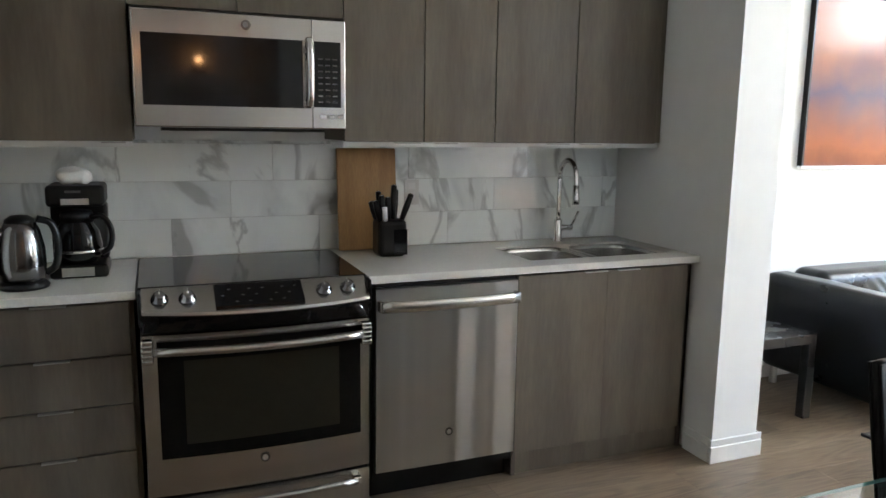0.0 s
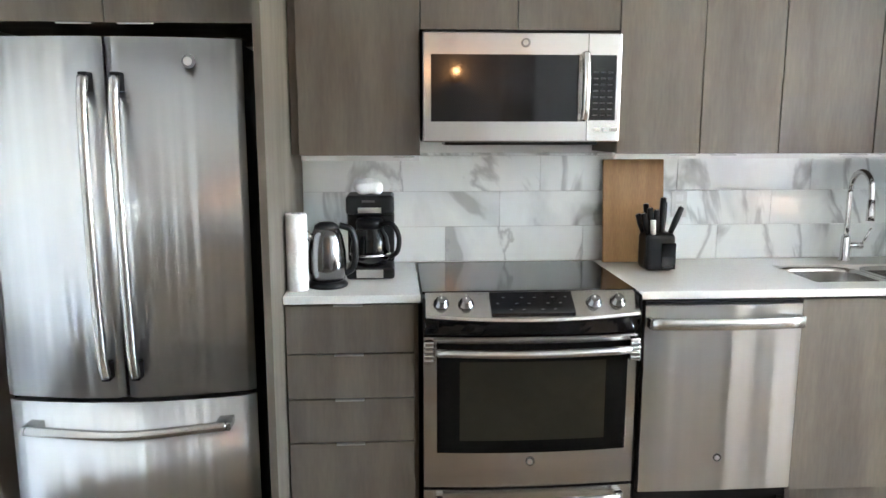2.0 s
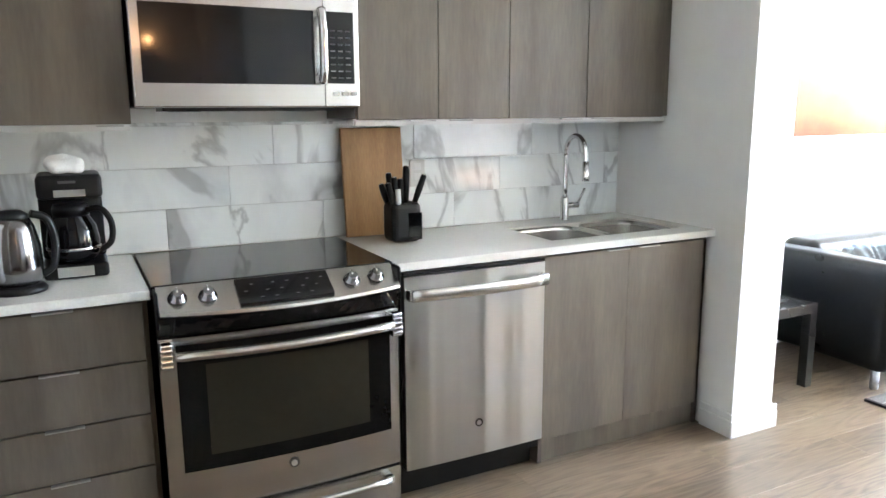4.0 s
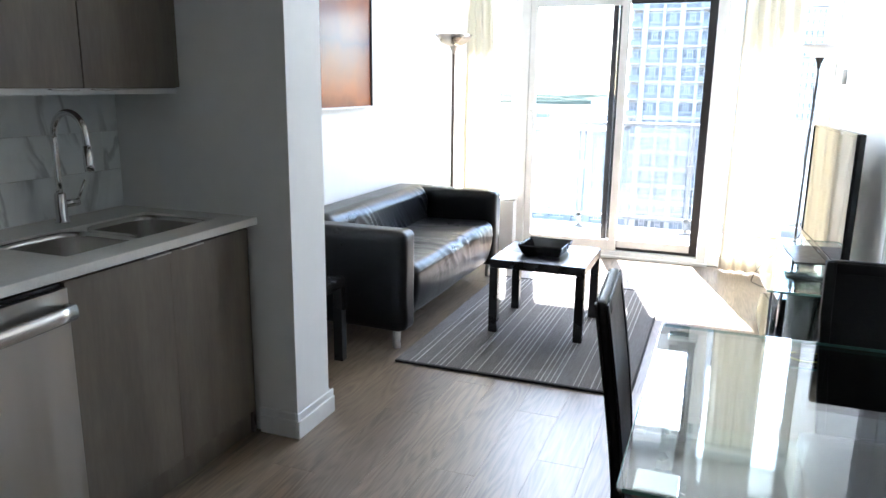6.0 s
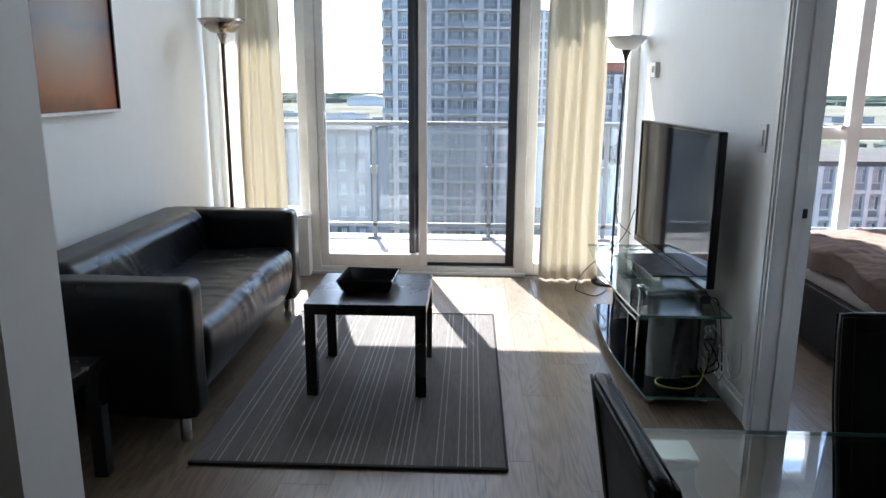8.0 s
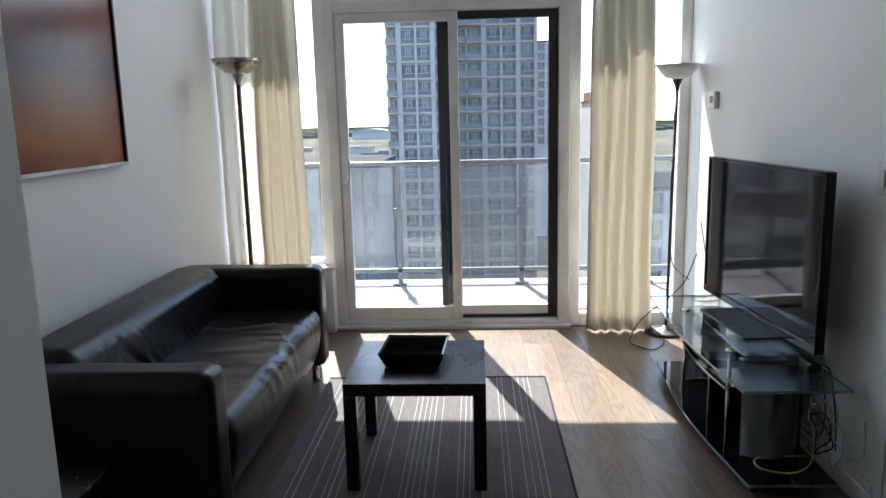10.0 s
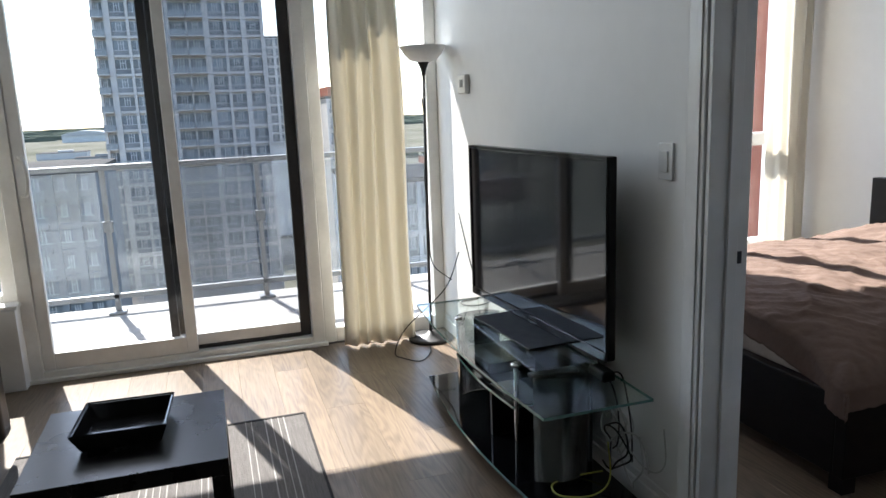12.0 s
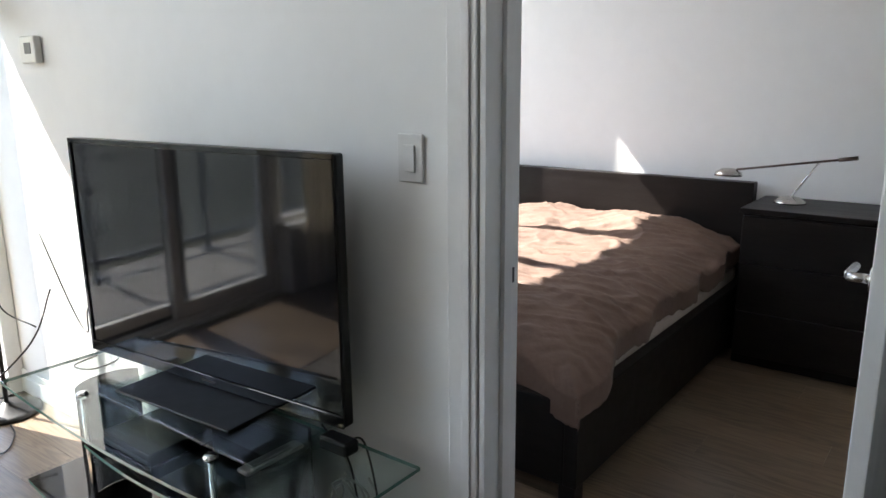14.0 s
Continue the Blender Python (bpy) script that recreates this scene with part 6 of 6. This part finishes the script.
def storey_window(bay_w, storey, win_mat, panel_mat):
    """One bay of a storey: grey panel below, glass above, pale mullions round two narrow casements."""
    h0, h1 = storey * 0.27, storey * 0.86
    bm = B(-0.04, 0.04, -bay_w / 2, bay_w / 2, h0, h1)
    box(bm, -0.10, 0.04, -bay_w / 2, bay_w / 2, 0, h0, mi=1)
    for c, w in ((-0.17, 0.13), (0.17, 0.13), (0.0, 0.09)):
        box(bm, -0.13, 0.02, c * bay_w - w / 2, c * bay_w + w / 2, h0, h1, mi=2)
    box(bm, -0.16, 0.02, -bay_w / 2, bay_w / 2, h0, h0 + 0.10, mi=2)
    box(bm, -0.14, 0.02, -bay_w * 0.17, bay_w * 0.17, h0 + 0.95, h0 + 1.05, mi=2)
    me = bpy.data.meshes.new("window")
    bm.to_mesh(me)
    bm.free()
    for m in (win_mat, panel_mat, "tower_mullion"):
        me.materials.append(M[m])
    return me


def building(name, x0, x1, y0, y1, top, wall_mat, label, storey, bays, z_from, balcony_bays=(), win_mat="tower_glass"):
    """Piers and slab bands stand proud of set-back windows on the face towards the room; bays: widths that repeat."""
    b = thing(name, ((x0 + x1) / 2, (y0 + y1) / 2, GZ), label, "building")
    part("wall", B(x0 + 0.6, x1, y0, y1, GZ, top), wall_mat, b)
    part("roof", B(x0 + 0.2, x1 + 0.2, y0 - 0.2, y1 + 0.2, top, top + 0.5), "roof", b)
    cells, y, i = [], y0, 0
    while y < y1 - 1.2:
        w, pw = bays[i % len(bays)]
        part("pier", B(x0 - 0.12, x0 + 0.6, y, min(y + pw, y1), z_from, top), wall_mat, b)
        if y + pw + w > y1:
            w = y1 - y - pw
        if w > 0.6:
            cells.append((y + pw + w / 2, w, i % len(bays) in balcony_bays))
        y, i = y + pw + w, i + 1
    part("pier", B(x0 - 0.12, x0 + 0.6, y1 - 0.4, y1 + 0.02, z_from, top), wall_mat, b)
    shapes = {round(w, 3): storey_window(w, storey - 0.40, win_mat, "tower_panel") for _, w, _ in cells}
    for k in range(int((top - z_from) / storey)):
        z = top - (k + 1) * storey
        part("band", B(x0 + 0.05, x0 + 0.6, y0, y1, z, z + 0.40), wall_mat, b)
        for yc, w, balcony in cells:
            win = new("window", shapes[round(w, 3)])
            win.parent = b
            win.location = Vector((x0 + 0.48, yc, z + 0.40)) - ORIGIN[b]
            if balcony:
                part("balcony", B(x0 - 1.1, x0 + 0.05, yc - w / 2, yc + w / 2, z + 0.12, z + 0.30), wall_mat, b)
                part("balcony_rail", B(x0 - 1.1, x0 - 1.02, yc - w / 2, yc + w / 2, z + 0.30, z + 1.25), "tower_balcony", b)
    return b


building("tower_block", 134, 160, -9.6, 17.2, 62, "tower_wall", "tall grey residential tower with many windows", 3.0,
         ((2.35, 0.55), (2.35, 0.85), (2.35, 0.45), (2.5, 0.95), (2.5, 0.30)), -30, (3, 4))
building("apartment_building", 92, 112, 13.8, 44.0, -4.6, "white_build", "mid-rise pale apartment block", 2.95, ((1.5, 0.5), (1.5, 0.9), (2.2, 0.8)), -33, (2,))
building("apartment_building", 118, 130, 17.6, 36.0, -5.4, "tower_wall", "grey block with a stepped flat roof", 3.1, ((2.2, 0.9), (2.2, 1.2)), -20)
building("apartment_building", 76, 94, -66.0, -13.5, -6.5, "pale_facade", "long white mid-rise block with a grid of windows", 2.8, ((1.15, 0.45), (1.15, 0.55)), -30)
red_top = building("apartment_building", 140, 156, -29.0, -20.5, 3.4, "tower_wall", "grey block with a red brick top storey", 3.0, ((2.2, 0.7), (2.2, 1.0)), -26)
part("top_storey", B(140.4, 156, -27.5, -20.9, 3.92, 5.6), "brick_build", red_top, "red brick top storey")
building("white_tower", 262, 285, -33.0, -20.0, 26, "pale_facade", "slim white tower in the distance", 3.2, ((2.2, 0.9),), -10)
building("brick_building", 52, 62, -78, -46, 16, "brick_build", "red brick apartment building", 3.1, ((1.9, 1.7),), -14)


def low_building(x, y, w, d, h, wall, label, roof="roof"):
    hb = thing("low_building", (x, y, GZ), label, "building", "low buildings in the distance")
    part("wall", B(x, x + d, y - w / 2, y + w / 2, GZ, GZ + h), wall, hb)
    part("roof", B(x - 0.3, x + d + 0.3, y - w / 2 - 0.3, y + w / 2 + 0.3, GZ + h, GZ + h + 0.6), roof, hb)
    part("roof_plant", B(x + d * 0.3, x + d * 0.6, y - w * 0.2, y + w * 0.1, GZ + h + 0.6, GZ + h + 3.0), wall, hb)
    return hb


for x, y, w, d, h, wall in ((150, 22.5, 5, 18, 38, "brick_build"), (190, 55, 40, 50, 16, "brick_build"), (300, 46, 40, 30, 12, "white_build"), (180, -60, 40, 50, 16, "white_build"), (360, -70, 50, 60, 14, "brick_build")):
    low_building(x, y, w, d, h, wall, "low flat-roofed brick building" if wall == "brick_build" else "low flat-roofed pale building")
rl = random.Random(21)
for k in range(46):
    x = rl.uniform(230, 1300)
    y = x * rl.uniform(0.06, 0.62) * (1 if k % 4 else -1)
    low_building(x, y, rl.uniform(18, 30) + x * 0.03, rl.uniform(14, 40), rl.uniform(6, 13), ("white_build", "tower_wall", "brick_build")[k % 3],
                 "low flat-roofed building among fields", "pale_roof" if k % 2 else "roof")
# wide hall with a low vaulted white roof
hall = thing("low_building", (1900, 275, GZ), "wide white hall with a low curved roof", "building", "low buildings in the distance")
part("wall", B(1900, 2000, 228, 322, GZ, GZ + 15), "pale_facade", hall)
bm = bmesh.new()
ends = [[bm.verts.new((x, 275 + 49 * math.cos(math.pi * k / 12), GZ + 15 + 11 * math.sin(math.pi * k / 12))) for k in range(13)] for x in (1898, 2002)]
for k in range(12):
    bm.faces.new((ends[0][k], ends[0][k + 1], ends[1][k + 1], ends[1][k])).smooth = True
for e in ends:
    bm.faces.new(e)
bm.faces.new((ends[0][0], ends[1][0], ends[1][12], ends[0][12]))
bmesh.ops.recalc_face_normals(bm, faces=bm.faces)
part("roof", bm, "pale_roof", hall)
# woods on the horizon
bm = bmesh.new()
rw = random.Random(8)
for i in range(2800):
    x = rw.uniform(230, 1100) if i < 600 else rw.uniform(2100, 4000)
    y = rw.uniform(-0.75, 0.75) * x
    if x < 1200 and noise.noise((x * 0.01, y * 0.006, 2)) < 0.22:
        continue
    r = rw.uniform(4, 7) if x < 1200 else rw.uniform(6, 10)
    vs = bmesh.ops.create_icosphere(bm, subdivisions=1, radius=1)["verts"] if i < 600 else bmesh.ops.create_cube(bm, size=1.6)["verts"]
    for v in vs:
        n1 = 1 + 0.35 * noise.noise(v.co * 2 + Vector((i, 0, 0)))
        v.co = Vector((x + v.co.x * r * n1, y + v.co.y * r * (2.0 if x < 1200 else 5) * n1, GZ + 3 + v.co.z * r * 0.8 * n1))
tagged(part("woods", bm, "wood_far"), "dark green tree belts towards the horizon", "trees", kind="stuff")

# ---- pieces of the backsplash ----
spl = thing("backsplash", (0.7, NORTH, 0.915), "glossy white marble tile backsplash with grey veins", "backsplash", kind="structure")
part("grout_bed", B(-0.697, 2.128, NORTH - 0.0035, NORTH - 0.001, 0.9155, 1.40), "grout", spl)
TW, TH = 0.622, 0.1555
for row in range(4):
    z0 = 0.9165 + row * (TH + 0.0015)
    z1 = min(z0 + TH, 1.399)
    if z1 - z0 < 0.01:
        continue
    x = -0.697 - (0.0, 0.38, 0.20, 0.50)[row]
    while x < 2.127:
        a, b2 = max(x, -0.6965), min(x + TW, 2.1275)
        if b2 - a > 0.02:
            bm = B(-(b2 - a) / 2, (b2 - a) / 2, -0.0035, 0.0035, -(z1 - z0) / 2, (z1 - z0) / 2, 0.001, seg=1)
            me = bpy.data.meshes.new("tile")
            bm.to_mesh(me)
            bm.free()
            me.materials.append(M["marble"])
            tl = new("tile", me)
            tl.parent = spl
            tl.location = Vector(((a + b2) / 2, NORTH - 0.0072, (z0 + z1) / 2)) - ORIGIN[spl]
        x += TW + 0.0015

# ---- floor planks ----
PW, PL = 0.187, 1.22
shared = {}
rp2 = random.Random(11)


def plank_mesh(w, l):
    key = (round(w, 3), round(l, 3))
    if key not in shared:
        bm = B(-l / 2, l / 2, -w / 2, w / 2, -0.0138, 0.0, 0.0005, seg=1)
        me = bpy.data.meshes.new("plank")
        bm.to_mesh(me)
        bm.free()
        me.materials.append(M["plank"])
        shared[key] = me
    return shared[key]


def lay(x0, x1, y0, y1):
    y, k = y0, 0
    while y < y1 - 0.005:
        yb = min(y + PW, y1)
        x = x0 - (0.0, 0.81, 0.41, 1.02, 0.20, 0.61)[k % 6]
        while x < x1 - 0.005:
            a, b2 = max(x, x0), min(x + PL, x1)
            if b2 - a > 0.01:
                p = new("plank", plank_mesh(yb - y - 0.0006, b2 - a - 0.0005))
                p.parent = floor
                p.location = ((a + b2) / 2, (y + yb) / 2, 0.0)
            x += PL
        y, k = yb, k + 1


lay(WEST, 5.93, 0.03 - 0.187 * 1, NORTH)
lay(WEST, 0.75, HALL_S, -0.157)
lay(1.65, 5.99, BED_S, -0.157)
